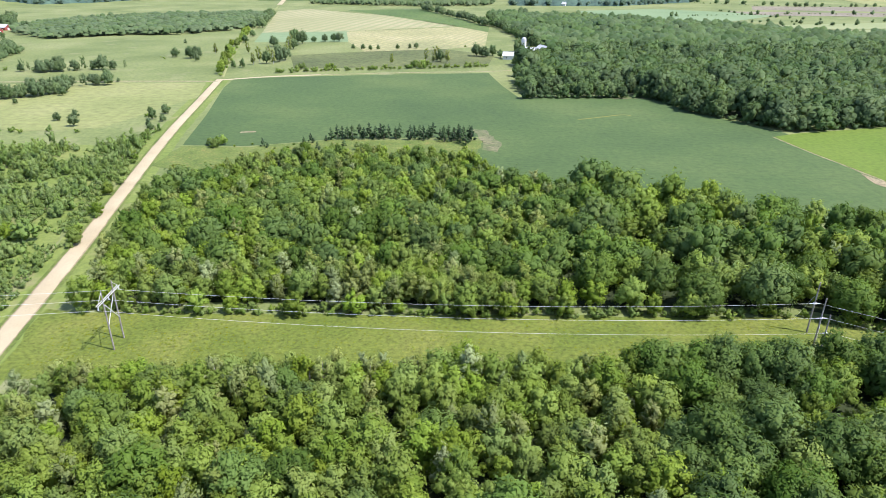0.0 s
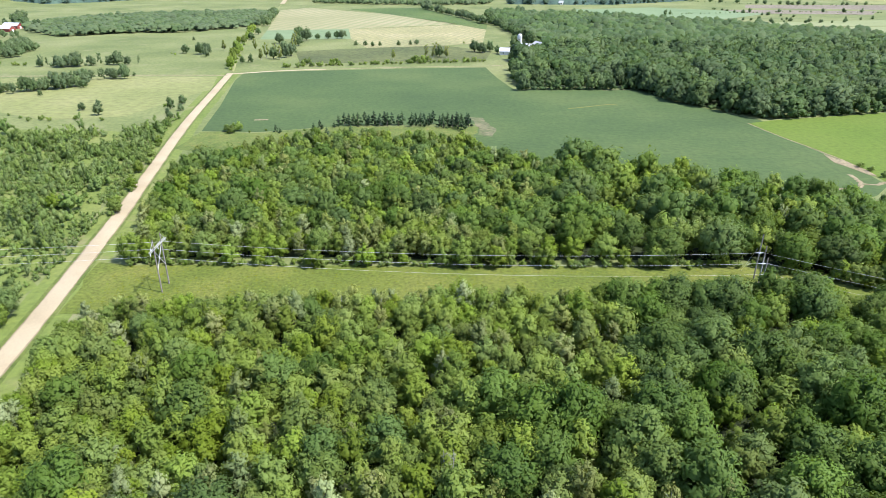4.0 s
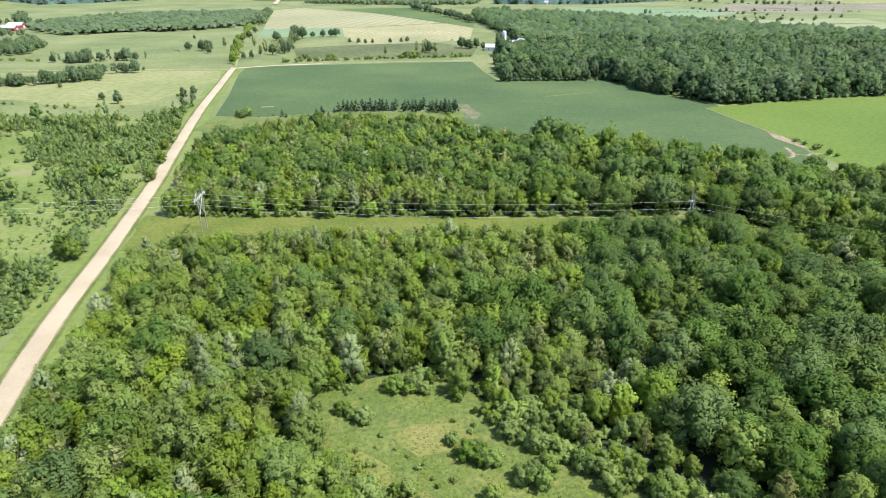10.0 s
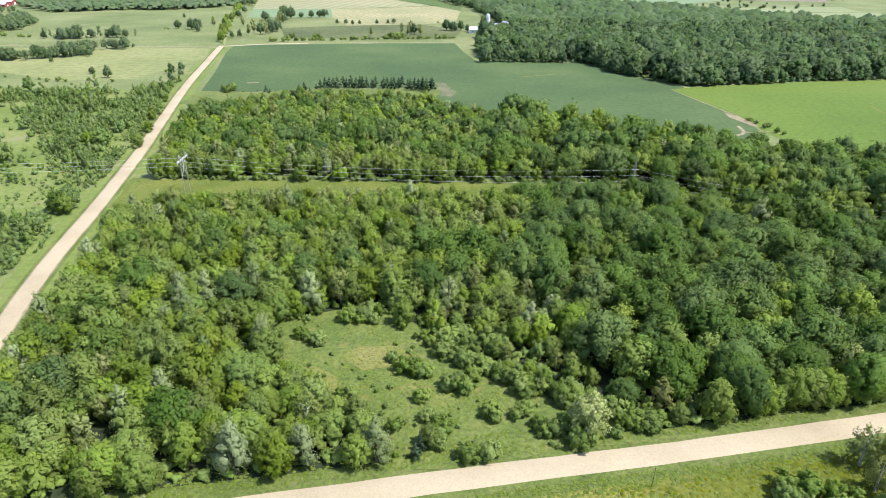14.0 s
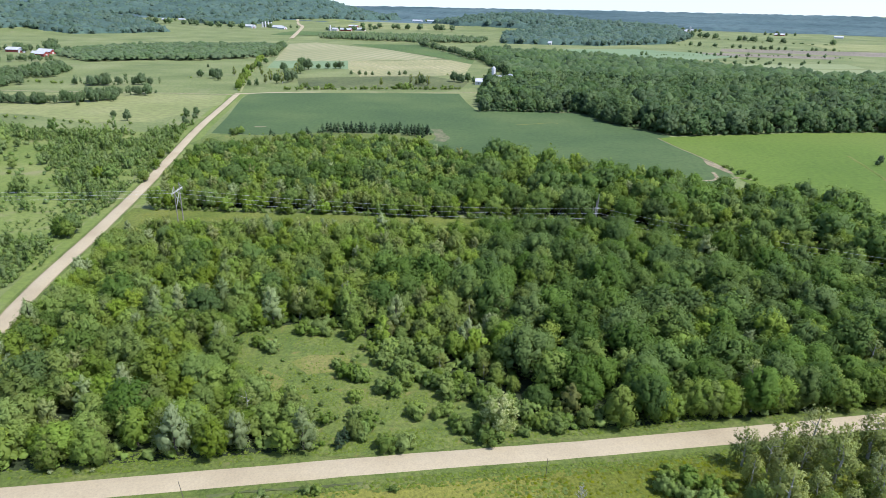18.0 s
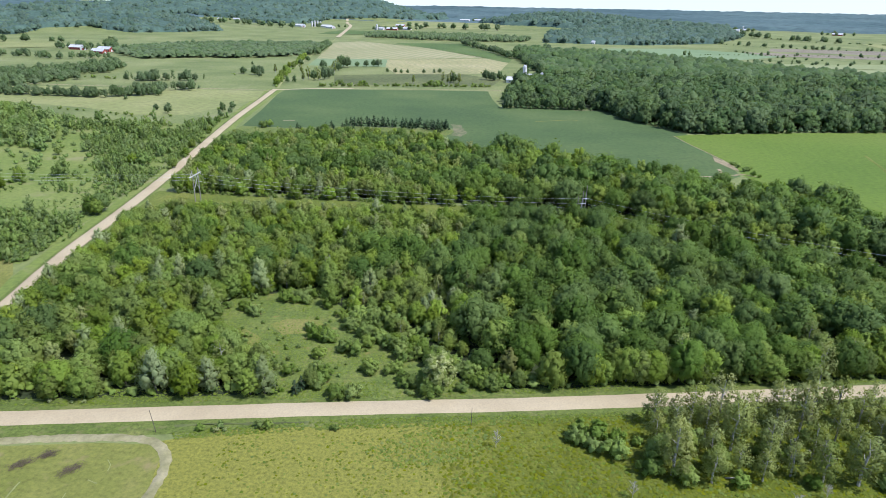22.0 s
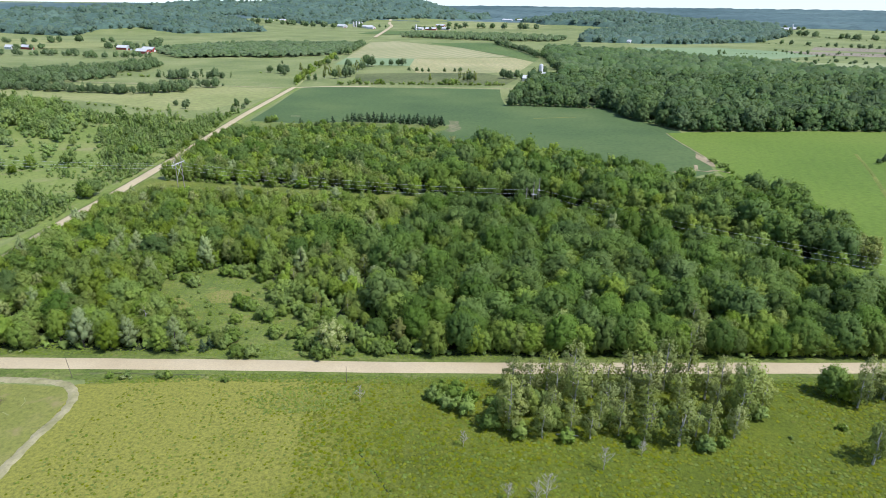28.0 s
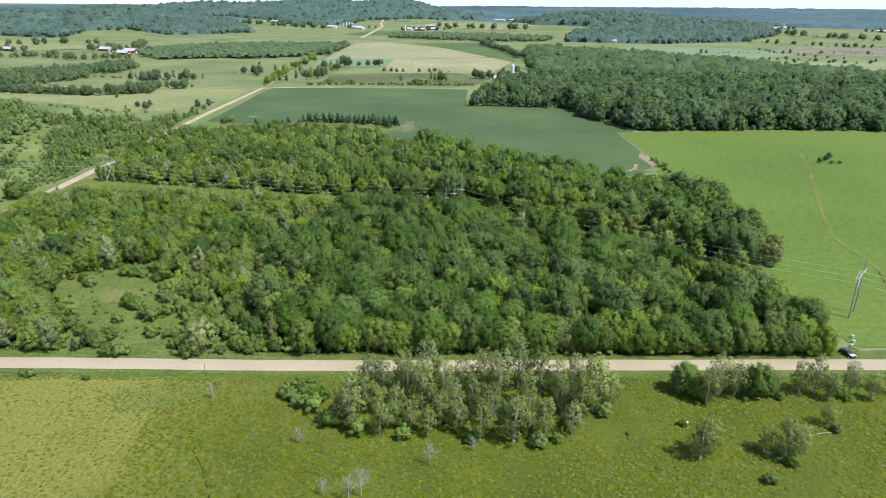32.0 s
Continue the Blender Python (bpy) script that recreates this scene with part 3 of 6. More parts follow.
def woods(name, places, mixture, lod, seed, label, category, scale=(0.8, 1.25), material=None, flat=1.0, grow=None):
    """Many trees joined into one thing. mixture: {kind: share}; grow: how tall trees stand at a place."""
    rng = random.Random(seed)
    kinds, shares = list(mixture), list(mixture.values())
    mats = [LEAF[material or KINDS[k][5]] for k in kinds]
    VV, FF, TT, SS, NN = [], [], [], [], []
    base = 0
    for x, y in places:
        k = rng.choices(range(len(kinds)), shares)[0]
        V, F, N = template(kinds[k], lod, rng.randrange(5))
        s, sz, a = rng.uniform(*scale) * (grow(x, y) if grow else 1.0), rng.uniform(0.85, 1.15), rng.uniform(0, 6.28)
        c, q = math.cos(a) * s, math.sin(a) * s
        W = np.empty_like(V)
        W[:, 0] = V[:, 0] * c - V[:, 1] * q + x
        W[:, 1] = V[:, 0] * q + V[:, 1] * c + y
        W[:, 2] = V[:, 2] * s ** 0.85 * sz * flat + float(height(x, y))
        D = N.copy()
        D[:, 0], D[:, 1] = N[:, 0] * math.cos(a) - N[:, 1] * math.sin(a), N[:, 0] * math.sin(a) + N[:, 1] * math.cos(a)
        NN.append(D), VV.append(W), FF.append(F + base), TT.append(np.full(len(V), rng.random())), SS.append(np.full(len(F), k))
        base += len(V)
    me = mesh_object(name, np.concatenate(VV), np.concatenate(FF), mats, np.concatenate(TT), np.concatenate(SS), normals=np.concatenate(NN))
    return tagged(new(name, me), label, category, kind="stuff")


def canopy(name, poly, cell, tall, seed, mat, label):
    """The closed top of a distant wood: an uneven lumpy sheet of crowns that comes down to the ground at its rim."""
    r = np.random.RandomState(seed)
    x0, x1 = min(q[0] for q in poly), max(q[0] for q in poly)
    y0, y1 = min(q[1] for q in poly), max(q[1] for q in poly)
    nx, ny = int((x1 - x0) / cell) + 3, int((y1 - y0) / cell) + 3
    X, Y = np.meshgrid(x0 - cell + cell * np.arange(nx), y0 - cell + cell * np.arange(ny))
    X, Y = X + r.uniform(-0.32, 0.32, X.shape) * cell, Y + r.uniform(-0.32, 0.32, X.shape) * cell
    within = np.array([[inside(X[j, i], Y[j, i], poly) for i in range(nx)] for j in range(ny)])
    lumps = np.array([[noise.noise(Vector((X[j, i] * 0.022, Y[j, i] * 0.022, seed))) for i in range(nx)] for j in range(ny)])
    Z = height(X, Y) + np.where(within, tall * (0.65 + 0.35 * lumps + 0.75 * r.rand(ny, nx)), -0.3)
    keep = within[:-1, :-1] | within[1:, :-1] | within[:-1, 1:] | within[1:, 1:]
    j, i = np.nonzero(keep)
    a = j * nx + i
    me = mesh_object(name, np.stack([X, Y, Z], -1).reshape(-1, 3), np.stack([a, a + 1, a + nx + 1, a + nx], -1), [M[mat]])
    return tagged(new(name, me), label, "woodland", kind="stuff")


def trunk_mesh(kind, seed, mat):
    h, r, low, _, form, _ = KINDS[kind]
    rng = random.Random(seed)
    bm = bmesh.new()
    th = 0.02 * h
    pts = [(0, 0, -0.15), (rng.uniform(-0.1, 0.1), rng.uniform(-0.1, 0.1), h * 0.3), (rng.uniform(-0.3, 0.3), rng.uniform(-0.3, 0.3), h * 0.6), (rng.uniform(-0.4, 0.4), rng.uniform(-0.4, 0.4), h * 0.88)]
    tube(bm, pts, [th * 1.3, th, th * 0.6, th * 0.15])
    for i in range(5):
        a = i * 2.4 + rng.random()
        z = low + (h - low) * (0.08 + 0.13 * i)
        L = r * rng.uniform(0.35, 0.6)
        up = rng.uniform(0.5, 0.9) if form != "cone" else -0.1
        tube(bm, [(0, 0, z), (L * 0.5 * math.cos(a), L * 0.5 * math.sin(a), z + L * up * 0.5), (L * math.cos(a), L * math.sin(a), z + L * up)], [th * 0.45, th * 0.3, th * 0.08], 4)
    me = bpy.data.meshes.new("trunk")
    bm.to_mesh(me)
    bm.free()
    me.materials.append(mat)
    return me


NAMES = {"maple": "maple_tree", "oak": "oak_tree", "lime": "basswood_tree", "poplar": "white_poplar_tree", "aspen": "aspen_tree", "conifer": "spruce_tree", "shrub": "shrub", "sapling": "sapling", "blossom": "blossoming_tree", "rust": "rusty_leaved_tree"}
LABELS = {
    "maple": "bushy mid-green maple tree in full summer leaf",
    "oak": "large dark green broad-crowned oak in the woodland",
    "lime": "fresh yellow-green basswood tree with dense foliage",
    "poplar": "white poplar with silvery leaves turned by wind",
    "aspen": "slender grey-green aspen with pale bare lower trunk",
    "conifer": "dark green pointed spruce with dense low branches",
    "shrub": "low rounded green shrub growing in grass",
    "sapling": "slender young tree with grey-green foliage",
    "blossom": "broad tree covered in pale cream blossom",
    "rust": "small tree with rust-tinged olive foliage",
}
_protos = {}


def tree(kind, x, y, s=1.0, lod="near", var=0, turn=0.0, tall=1.0, label=""):
    """One tree as a thing of its own: trunk with limbs, and crown."""
    key = (kind, lod, var)
    m = Matrix.Translation((x, y, float(height(x, y)))) @ pose(0, 0, 0, 0, 0, turn)
    cat = "shrub" if kind == "shrub" else "tree"
    if key not in _protos:
        top = new(NAMES[kind])
        tagged(top, LABELS[kind], cat, {"shrub": "shrubs"}.get(kind, kind + " trees"))
        V, F, N = template(kind, lod, var)
        # distant trees take the haze-tinted leaf colour instead of their own
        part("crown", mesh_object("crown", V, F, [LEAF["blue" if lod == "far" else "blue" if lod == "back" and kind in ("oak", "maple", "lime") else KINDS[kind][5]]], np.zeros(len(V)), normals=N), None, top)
        part("trunk", trunk_mesh(kind, var, M["pale_bark"] if kind == "aspen" else M["bark"]), None, top)
        _protos[key] = top
        top.matrix_basis = m
        ob = top
    else:
        ob = copy_thing(_protos[key], m)
    ob.scale = (s, s, s * tall)
    if label:
        ob["label"] = label
    return ob

# ---- ground, fields and roads ----
near_axis = np.concatenate([np.linspace(-1000, 1000, 41)])
far_axis = np.concatenate([-np.geomspace(4850, 1080, 32), near_axis, np.geomspace(1080, 4850, 32)])
tagged(new("ground", grid_mesh("ground", far_axis, far_axis, M["ground"])), "rolling pasture and grassland reaching the horizon", "ground", kind="structure")

ROAD_WEST = [(-92, 40), (-103, 105), (-111, 142), (-119, 183), (-126, 235), (-136, 300), (-145, 350), (-163, 452), (-177, 550), (-186, 612), (-188.5, 632)]
ROAD_NORTH = [(-189, 640), (-215, 760), (-250, 950), (-300, 1300), (-340, 1560)]
ROAD_FAR = [(-340, 1570), (-420, 2100), (-490, 2380), (-545, 2640)]
ROAD_NEAR = [(-240, 58), (-160, 74.5), (-100, 84.8), (-63, 90.4), (-5, 99.1), (50, 106.9), (135, 121), (184, 129.2), (260, 141), (400, 162)]
ROAD_CROSS = [(-188, 628), (-150, 645), (-113, 653), (-35, 664), (34, 670), (60, 690), (64, 735)]
ROAD_PALE = [(-187, 622), (-263, 624), (-390, 622), (-520, 630)]
SOUTH_WOOD = [(-91, 97.8), (-78, 95.5), (-29, 102), (20, 109), (68, 115.5), (135, 126), (181, 135), (183, 146), (174, 161), (150, 183), (100, 216), (70, 229), (34, 230), (-18, 228), (-60, 227), (-110, 227), (-107, 197), (-101.5, 150), (-97, 120)]
CLEARING = [(-49, 142), (-47, 153), (-38, 156), (-30, 158.5), (-22, 157), (-12, 148.5), (-1, 133), (8, 125.5), (17, 118.5), (24, 114), (32, 112.5), (32, 108.2), (-14, 101.4), (-17.5, 101.2), (-19, 107), (-25, 116), (-40, 127)]
NORTH_WOOD = [(-117, 262), (-60, 261), (0, 257), (72, 256), (100, 243), (150, 208), (180, 192), (189, 213), (179, 262), (163, 288), (146, 301), (108, 314), (70, 336), (22, 352), (6, 374), (-5, 403), (-55, 410), (-105, 402), (-131, 345)]
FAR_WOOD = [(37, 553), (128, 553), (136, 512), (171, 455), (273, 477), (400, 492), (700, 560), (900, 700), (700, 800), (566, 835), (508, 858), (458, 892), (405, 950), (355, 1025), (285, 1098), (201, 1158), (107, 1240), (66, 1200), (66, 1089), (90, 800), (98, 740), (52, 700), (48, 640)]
WEST_WOOD = [(-171, 464), (-183, 437), (-190, 424), (-223, 432), (-232, 418), (-257, 422), (-279, 433), (-316, 460), (-269, 410), (-244, 390), (-210, 346), (-186, 309), (-161, 273), (-146, 262), (-143, 276), (-158, 306), (-170, 322), (-155, 331), (-155, 349), (-161, 391), (-168, 430)]
WEST_FAR = [(-420, 459), (-420, 490), (-354, 455), (-333, 462), (-297, 440), (-269, 408), (-236, 349), (-229, 332), (-243, 337), (-260, 343), (-296, 372), (-285, 345), (-311, 347), (-380, 400)]
WEST_NEAR = [(-240, 205), (-194, 222), (-189, 229), (-170, 226), (-165, 231), (-150, 218), (-140, 224), (-136, 227), (-132, 205), (-129, 188), (-126, 176), (-130, 169), (-134, 171), (-147, 174), (-163, 179), (-240, 196)]
LOT = [(-559, 986), (-476, 923), (-417, 961), (-331, 987), (-272, 1063), (-283, 1230), (-330, 1322), (-472, 1285), (-578, 1170), (-600, 1065)]

field("soybean_field", [(-175, 596), (-178, 636), (-113, 646), (-35, 656), (25, 660), (30, 600), (37, 552), (128, 552), (136, 509), (168, 450), (163, 390), (167, 362), (164, 330), (152, 318), (141, 312), (111, 324), (72, 346), (11, 372), (-5, 404), (5, 445), (-72, 442), (-116, 428), (-148, 431), (-158, 500)], "soy", "even dark green soybean field in rows", "field", 0.06)
field("alfalfa_field", [(157, 442), (160, 414), (164.5, 390), (168.5, 362), (166, 330), (168, 300), (176, 262), (184, 214), (176, 194), (178, 172), (184, 152), (190, 139), (300, 156), (520, 190), (520, 505), (400, 488), (273, 473), (173, 449)], "hay", "bright green alfalfa field with faint wheel tracks", "field", 0.09)
field("stubble_field", [(-118, 894), (-134, 1013), (18, 1080), (53, 1004), (37, 848), (-8, 822), (-91, 803)], "stubble", "pale tan mown hayfield with drying rows", "field", 0.14)
field("strip_field", [(-243, 1002), (-309, 1405), (-262, 1467), (-95, 1295), (18, 1092), (-132, 1020)], "strips", "mown strips of tan and green hay", "field", 0.12)
field("aftermath_field", [(-226, 890), (-243, 1002), (-132, 1020), (-118, 894)], "mint", "fresh green regrowth between tan hayfields", "field", 0.12)
field("clover_field", [(18, 1080), (53, 1004), (62, 1089), (-36, 1452), (-190, 1440), (-95, 1295)], "darkcrop", "deep green clover field", "field", 0.12)
field("grazing_field", [(-141, 687), (28, 702), (40, 770), (-8, 822), (-91, 803), (-162, 775)], "grazed", "dark olive grazing land beyond the hedge", "field", 0.1)
field("pasture", [(-700, 505), (-384, 509), (-298, 488), (-247, 460), (-206, 470), (-182, 560), (-194, 614), (-263, 616), (-440, 606), (-700, 610)], "pasture", "dry yellow-green pasture beside the gravel road", "field", 0.05)
field("oat_field", [(120, 1290), (215, 1172), (300, 1108), (370, 1037), (420, 962), (470, 905), (580, 850), (760, 815), (1200, 1000), (1300, 1450), (518, 1690), (242, 1480)], "ground", "pale green oat field beyond the woods", "field", 0.2)
field("ploughed_field", [(600, 1430), (1000, 1330), (1100, 1480), (640, 1520)], "plough", "bare reddish ploughed field", "field", 0.3)
field("rough_meadow", [(-37, 84.5), (-22, 90), (50, 101.5), (135, 115), (300, 142), (340, 40), (250, -60), (-16, -60), (-22, 0), (-28.5, 40), (-33, 66), (-35, 78)], "meadow", "rough yellow-green meadow with tussocks", "meadow", 0.05)
field("mown_meadow", [(-120, 72), (-48, 83), (-37, 83.5), (-34, 80), (-31, 66), (-27, 40), (-20, -20), (-150, -20)], "mown", "mown lawn with dry patches and clippings", "meadow", 0.06)
field("grass_strip", [(-148, 429), (-116, 426), (-72, 440), (4, 437), (2, 424), (-5, 402), (-55, 409), (-105, 401), (-131, 385), (-150, 395)], "clearing", "sunny grass strip before the spruce row", "meadow", 0.1, rag=1.0)
field("wet_meadow", [(-430, 500), (-330, 472), (-279, 440), (-190, 430), (-174, 455), (-169, 440), (-155, 350), (-146, 300), (-136, 240), (-128, 190), (-128, 170), (-190, 172), (-430, 200)], "wet", "yellow-green wet meadow with scattered shrubs", "meadow", 0.05, rag=1.5)
# sheets under the woods with the tree shade in their colour
field("forest_floor", SOUTH_WOOD, "forest_floor", "brown-green forest floor, coloured dark for the shade between trees", "ground", 0.05)
field("forest_floor", [(x * 0.985 + 1, y + (3.5 if y < 300 else -4)) for x, y in NORTH_WOOD], "forest_floor", "brown-green forest floor, coloured dark for the shade between trees", "ground", 0.07)
field("brown_field", [(-155, 172), (-133, 174), (-124, 162), (-113, 128), (-150, 110), (-240, 120), (-240, 172)], "mown", "olive mown field beside the gravel road", "field", 0.06)
field("forest_floor", [(x * 0.97 + 9, y * 0.985 + 16) for x, y in FAR_WOOD], "forest_floor", "brown-green forest floor, coloured dark for the shade between trees", "ground", 0.14)
field("clearing", CLEARING, "clearing", "sunny grass clearing with goldenrod", "meadow", 0.1, rag=1.2)
field("power_line_cut", [(-125, 262), (-117, 260), (0, 256), (72, 254), (100, 240), (150, 205), (168, 190), (176, 170), (172, 165), (150, 183), (100, 216), (70, 229), (34, 231), (-18, 232), (-107, 231), (-121, 230)], "cut", "mown grass strip below the power line", "meadow", 0.12, rag=0.8)
strip("verge", ROAD_NEAR, 19.0, "verge", "weedy green verge along the gravel road", "verge", 0.035, 0.0, 1.0, 5)
strip("verge", ROAD_WEST[1:], 23.0, "wet", "pale green roadside grass along the gravel road", "verge", 0.022, 0.0, 1.6, 16)
strip("verge", ROAD_WEST[1:], 12.5, "verge", "weedy green verge along the gravel road", "verge", 0.03, 0.0, 1.0, 6)
strip("road_shoulder", ROAD_WEST, 8.0, "dirt", "brown trodden shoulder of the gravel road", "road", 0.05, 0.02, 0.5, 7)
strip("road_shoulder", ROAD_NEAR, 6.2, "dirt", "brown trodden shoulder of the gravel road", "road", 0.075, 0.02, 0.3, 8)
strip("road_west", ROAD_WEST, 6.0, "gravel", "pale dusty gravel road running to the horizon", "road", 0.08, 0.12, 0.12)
strip("road_near", ROAD_NEAR, 5.2, "gravel", "pale dusty gravel road between meadow and woods", "road", 0.14, 0.12, 0.1)
strip("road_cross", ROAD_CROSS[:3], 4.0, "gravel", "narrow gravel lane to the farm", "road", 0.14)
strip("road_cross", ROAD_CROSS[2:], 2.4, "lane", "faint grassy lane behind the soybeans", "road", 0.14)
strip("road_north", ROAD_NORTH, 2.2, "pasture", "narrow grassy road between hedges", "road", 0.16)
strip("road_far", ROAD_FAR, 10.0, "gravel", "pale road climbing to the far ridge", "road", 0.9)
strip("lane", ROAD_PALE, 3.5, "lane", "faint grassy farm lane", "lane", 0.16)
strip("lane", [(-150, 62), (-100, 73), (-69, 81.5), (-50, 84.5), (-40, 84.8), (-34.5, 82), (-31.6, 76), (-31, 66), (-29.5, 54), (-26, 35), (-20, 0)], 2.3, "lane", "mown grassy lane curving through the meadow", "lane", 0.12)

# ---- woods ----
OAKY = {"oak": 6, "maple": 3, "lime": 0.6, "poplar": 0.15}
YOUNG = {"maple": 5, "lime": 4.2, "aspen": 1.2, "poplar": 0.35, "oak": 0.8}
south = scatter(SOUTH_WOOD, 5.0, 11, [CLEARING])
oaks = scatter(SOUTH_WOOD, 6.9, 31, [CLEARING])


def oak_side(x, y):
    return x > 6 + 0.22 * (y - 150) + 6 * math.sin(y * 0.13)


def stature(x, y):
    """Trees are lower towards the west road and in drifts through the young wood."""
    return min(1.0, 0.84 + 0.005 * (x + 112)) * (1.0 + 0.16 * noise.noise(Vector((x * 0.035, y * 0.035, 8.0))))


def near_side(x, y):
    return y - (104 + 0.157 * x) < 15 or (-56 < x < 24 and y < 160)


front = [p for p in south if near_side(*p) and not (oak_side(*p) and p[0] > 30)] + [p for p in oaks if near_side(*p) and oak_side(*p) and p[0] > 30]
woods("woodland", [p for p in oaks if oak_side(*p) and not near_side(*p)], OAKY, "mid", 5, "dense dark green broadleaf woodland canopy", "woodland", (0.64, 1.1))
woods("woodland", [p for p in south if not oak_side(*p) and not near_side(*p)], YOUNG, "mid", 6, "dense young mixed woodland in lighter greens", "woodland", (0.6, 1.08), grow=stature)
NORTH_EAST = [p for p in scatter(NORTH_WOOD, 8.0, 33) if p[0] > 20 + 0.3 * (p[1] - 300)]
north = [p for p in scatter(NORTH_WOOD, 5.2, 12) if p[0] <= 20 + 0.3 * (p[1] - 300)]
SOUTH_RIM = [q for q in north + NORTH_EAST if not inside(q[0], q[1] - 16, NORTH_WOOD)]
woods("woodland", [q for q in SOUTH_RIM if q[0] < 20], {"maple": 4, "poplar": 1.2, "lime": 1.5, "aspen": 2}, "mid", 34, "sunlit woodland edge along the power line", "woodland", (0.72, 0.98))
woods("woodland", [q for q in SOUTH_RIM if q[0] >= 20], {"maple": 5, "oak": 3, "lime": 2, "poplar": 0.4}, "mid", 35, "dark mature woodland edge along the power line", "woodland", (0.92, 1.2))
north = [q for q in north if q not in SOUTH_RIM]
NORTH_EAST = [q for q in NORTH_EAST if q not in SOUTH_RIM]
NORTH_MIX = {"maple": 6, "oak": 2, "lime": 1.2, "aspen": 1, "poplar": 0.4}
woods("woodland", [q for q in north if q[1] > 360], NORTH_MIX, "back", 36, "low young woodland before the spruce row", "woodland", (0.42, 0.66))
woods("woodland", [q for q in north if q[1] <= 360], {"maple": 6, "oak": 3, "lime": 1.2, "aspen": 1, "poplar": 0.4}, "back", 7, "light green young woodland beyond the power line", "woodland", (0.55, 1.02))
def rise_north(x, y):
    """Mature oaks stand at the soybean edge; the corner towards the alfalfa is lower."""
    return 1.0 + 0.22 * max(0.0, 1 - math.dist((x, y), (42, 338)) / 30) - 0.42 * max(0.0, 1 - math.dist((x, y), (138, 300)) / 52)


woods("woodland", [q for q in NORTH_EAST if q[0] < 105], {"maple": 5, "oak": 4, "lime": 1.2, "poplar": 0.3}, "back", 37, "mixed green woodland beyond the power line", "woodland", (0.8, 1.2), None, 1.08, rise_north)
woods("woodland", [q for q in NORTH_EAST if q[0] >= 105], {"maple": 2, "oak": 7, "lime": 0.6}, "back", 8, "dark green mature woodland beyond the power line", "woodland", (0.84, 1.22), None, 1.08, rise_north)
far = scatter(FAR_WOOD, 10.4, 13)
rim = [q for q in far if not inside(q[0] - 0.2 * 34, q[1] - 34, FAR_WOOD) and q[0] < 500]
core = [q for q in far if inside(q[0] - 0.2 * 34, q[1] - 34, FAR_WOOD) and q[0] < 720]
woods("woodland", [q for q in rim if q[0] < 125], {"maple": 4, "oak": 2, "aspen": 2}, "edge", 9, "young lighter forest edge beside the farm", "woodland", (0.85, 1.15), "wood")
woods("woodland", [q for q in rim if q[0] >= 125], OAKY, "edge", 27, "tall dark green forest edge beyond the fields", "woodland", (1.15, 1.65), "wood")
woods("woodland", [q for q in core if q[1] > 760], OAKY, "hill", 28, "far back of the large dark green forest", "woodland", (1.1, 1.6), "wood", 0.9)
woods("woodland", [q for q in core if q[1] <= 760], OAKY, "far", 29, "large dark green forest beyond the fields", "woodland", (1.1, 1.65), "wood", 0.95)
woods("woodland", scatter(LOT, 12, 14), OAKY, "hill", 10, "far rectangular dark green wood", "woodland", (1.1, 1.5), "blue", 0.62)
def patchy(places, share):
    """Leaves gaps in a thicket."""
    return [q for q in places if noise.noise(Vector((q[0] * 0.05, q[1] * 0.05, 3.1))) > share]


THICKET = {"sapling": 9, "shrub": 5, "aspen": 0.8}
woods("thicket", patchy(scatter(WEST_WOOD, 3.7, 15), -0.2), THICKET, "brush", 16, "dense thicket of young trees and shrubs", "thicket", (0.5, 1.1), "thicket")
woods("thicket", patchy(scatter(WEST_WOOD, 3.2, 115), -0.34), {"shrub": 1}, "brush", 116, "low bushes filling the thicket", "thicket", (0.3, 0.6), "thicket")
woods("thicket", patchy(scatter(WEST_NEAR, 3.5, 17), -0.3), THICKET, "brush", 18, "dense thicket of young trees beside the road", "thicket", (0.5, 1.05), "thicket")
woods("thicket", scatter(WEST_NEAR, 2.5, 117), {"shrub": 1}, "brush", 118, "low bushes filling the roadside thicket", "thicket", (0.3, 0.6), "thicket")
woods("thicket", patchy(scatter(WEST_FAR, 4.6, 19), -0.26), {"sapling": 5, "aspen": 1.5, "shrub": 3, "maple": 1}, "edge", 20, "dense thicket at the meadow's end", "thicket", (0.75, 1.2), "thicket")
ROAD_SCRUB = [(-167, 322), (-148, 329), (-138, 280), (-133, 238), (-139, 236), (-156, 262), (-146, 262)]
MEADOW_SCRUB = [(-235, 262), (-199, 277), (-180, 298), (-150, 262), (-138, 234), (-141, 229), (-158, 232), (-182, 252), (-225, 240)]
ROAD_BRUSH = [(-127, 190), (-138, 240), (-148, 300), (-157, 350), (-174, 446), (-169, 446), (-151, 350), (-142, 300), (-132, 236), (-125.5, 190)]
woods("thicket", patchy(scatter(ROAD_SCRUB, 3.6, 200), -0.3), {"shrub": 8, "sapling": 2}, "brush", 201, "low scrub between thicket and gravel road", "thicket", (0.35, 0.75), "thicket")
woods("thicket", patchy(scatter(MEADOW_SCRUB, 3.6, 202), -0.1), {"shrub": 1}, "brush", 203, "small shrubs scattered over the wet meadow", "thicket", (0.2, 0.5), "thicket")
woods("thicket", patchy(scatter(ROAD_BRUSH, 2.2, 204), -0.35), {"shrub": 8, "sapling": 0.8}, "brush", 205, "brush growing along the road ditch", "thicket", (0.22, 0.6), "thicket")
rng = random.Random(21)
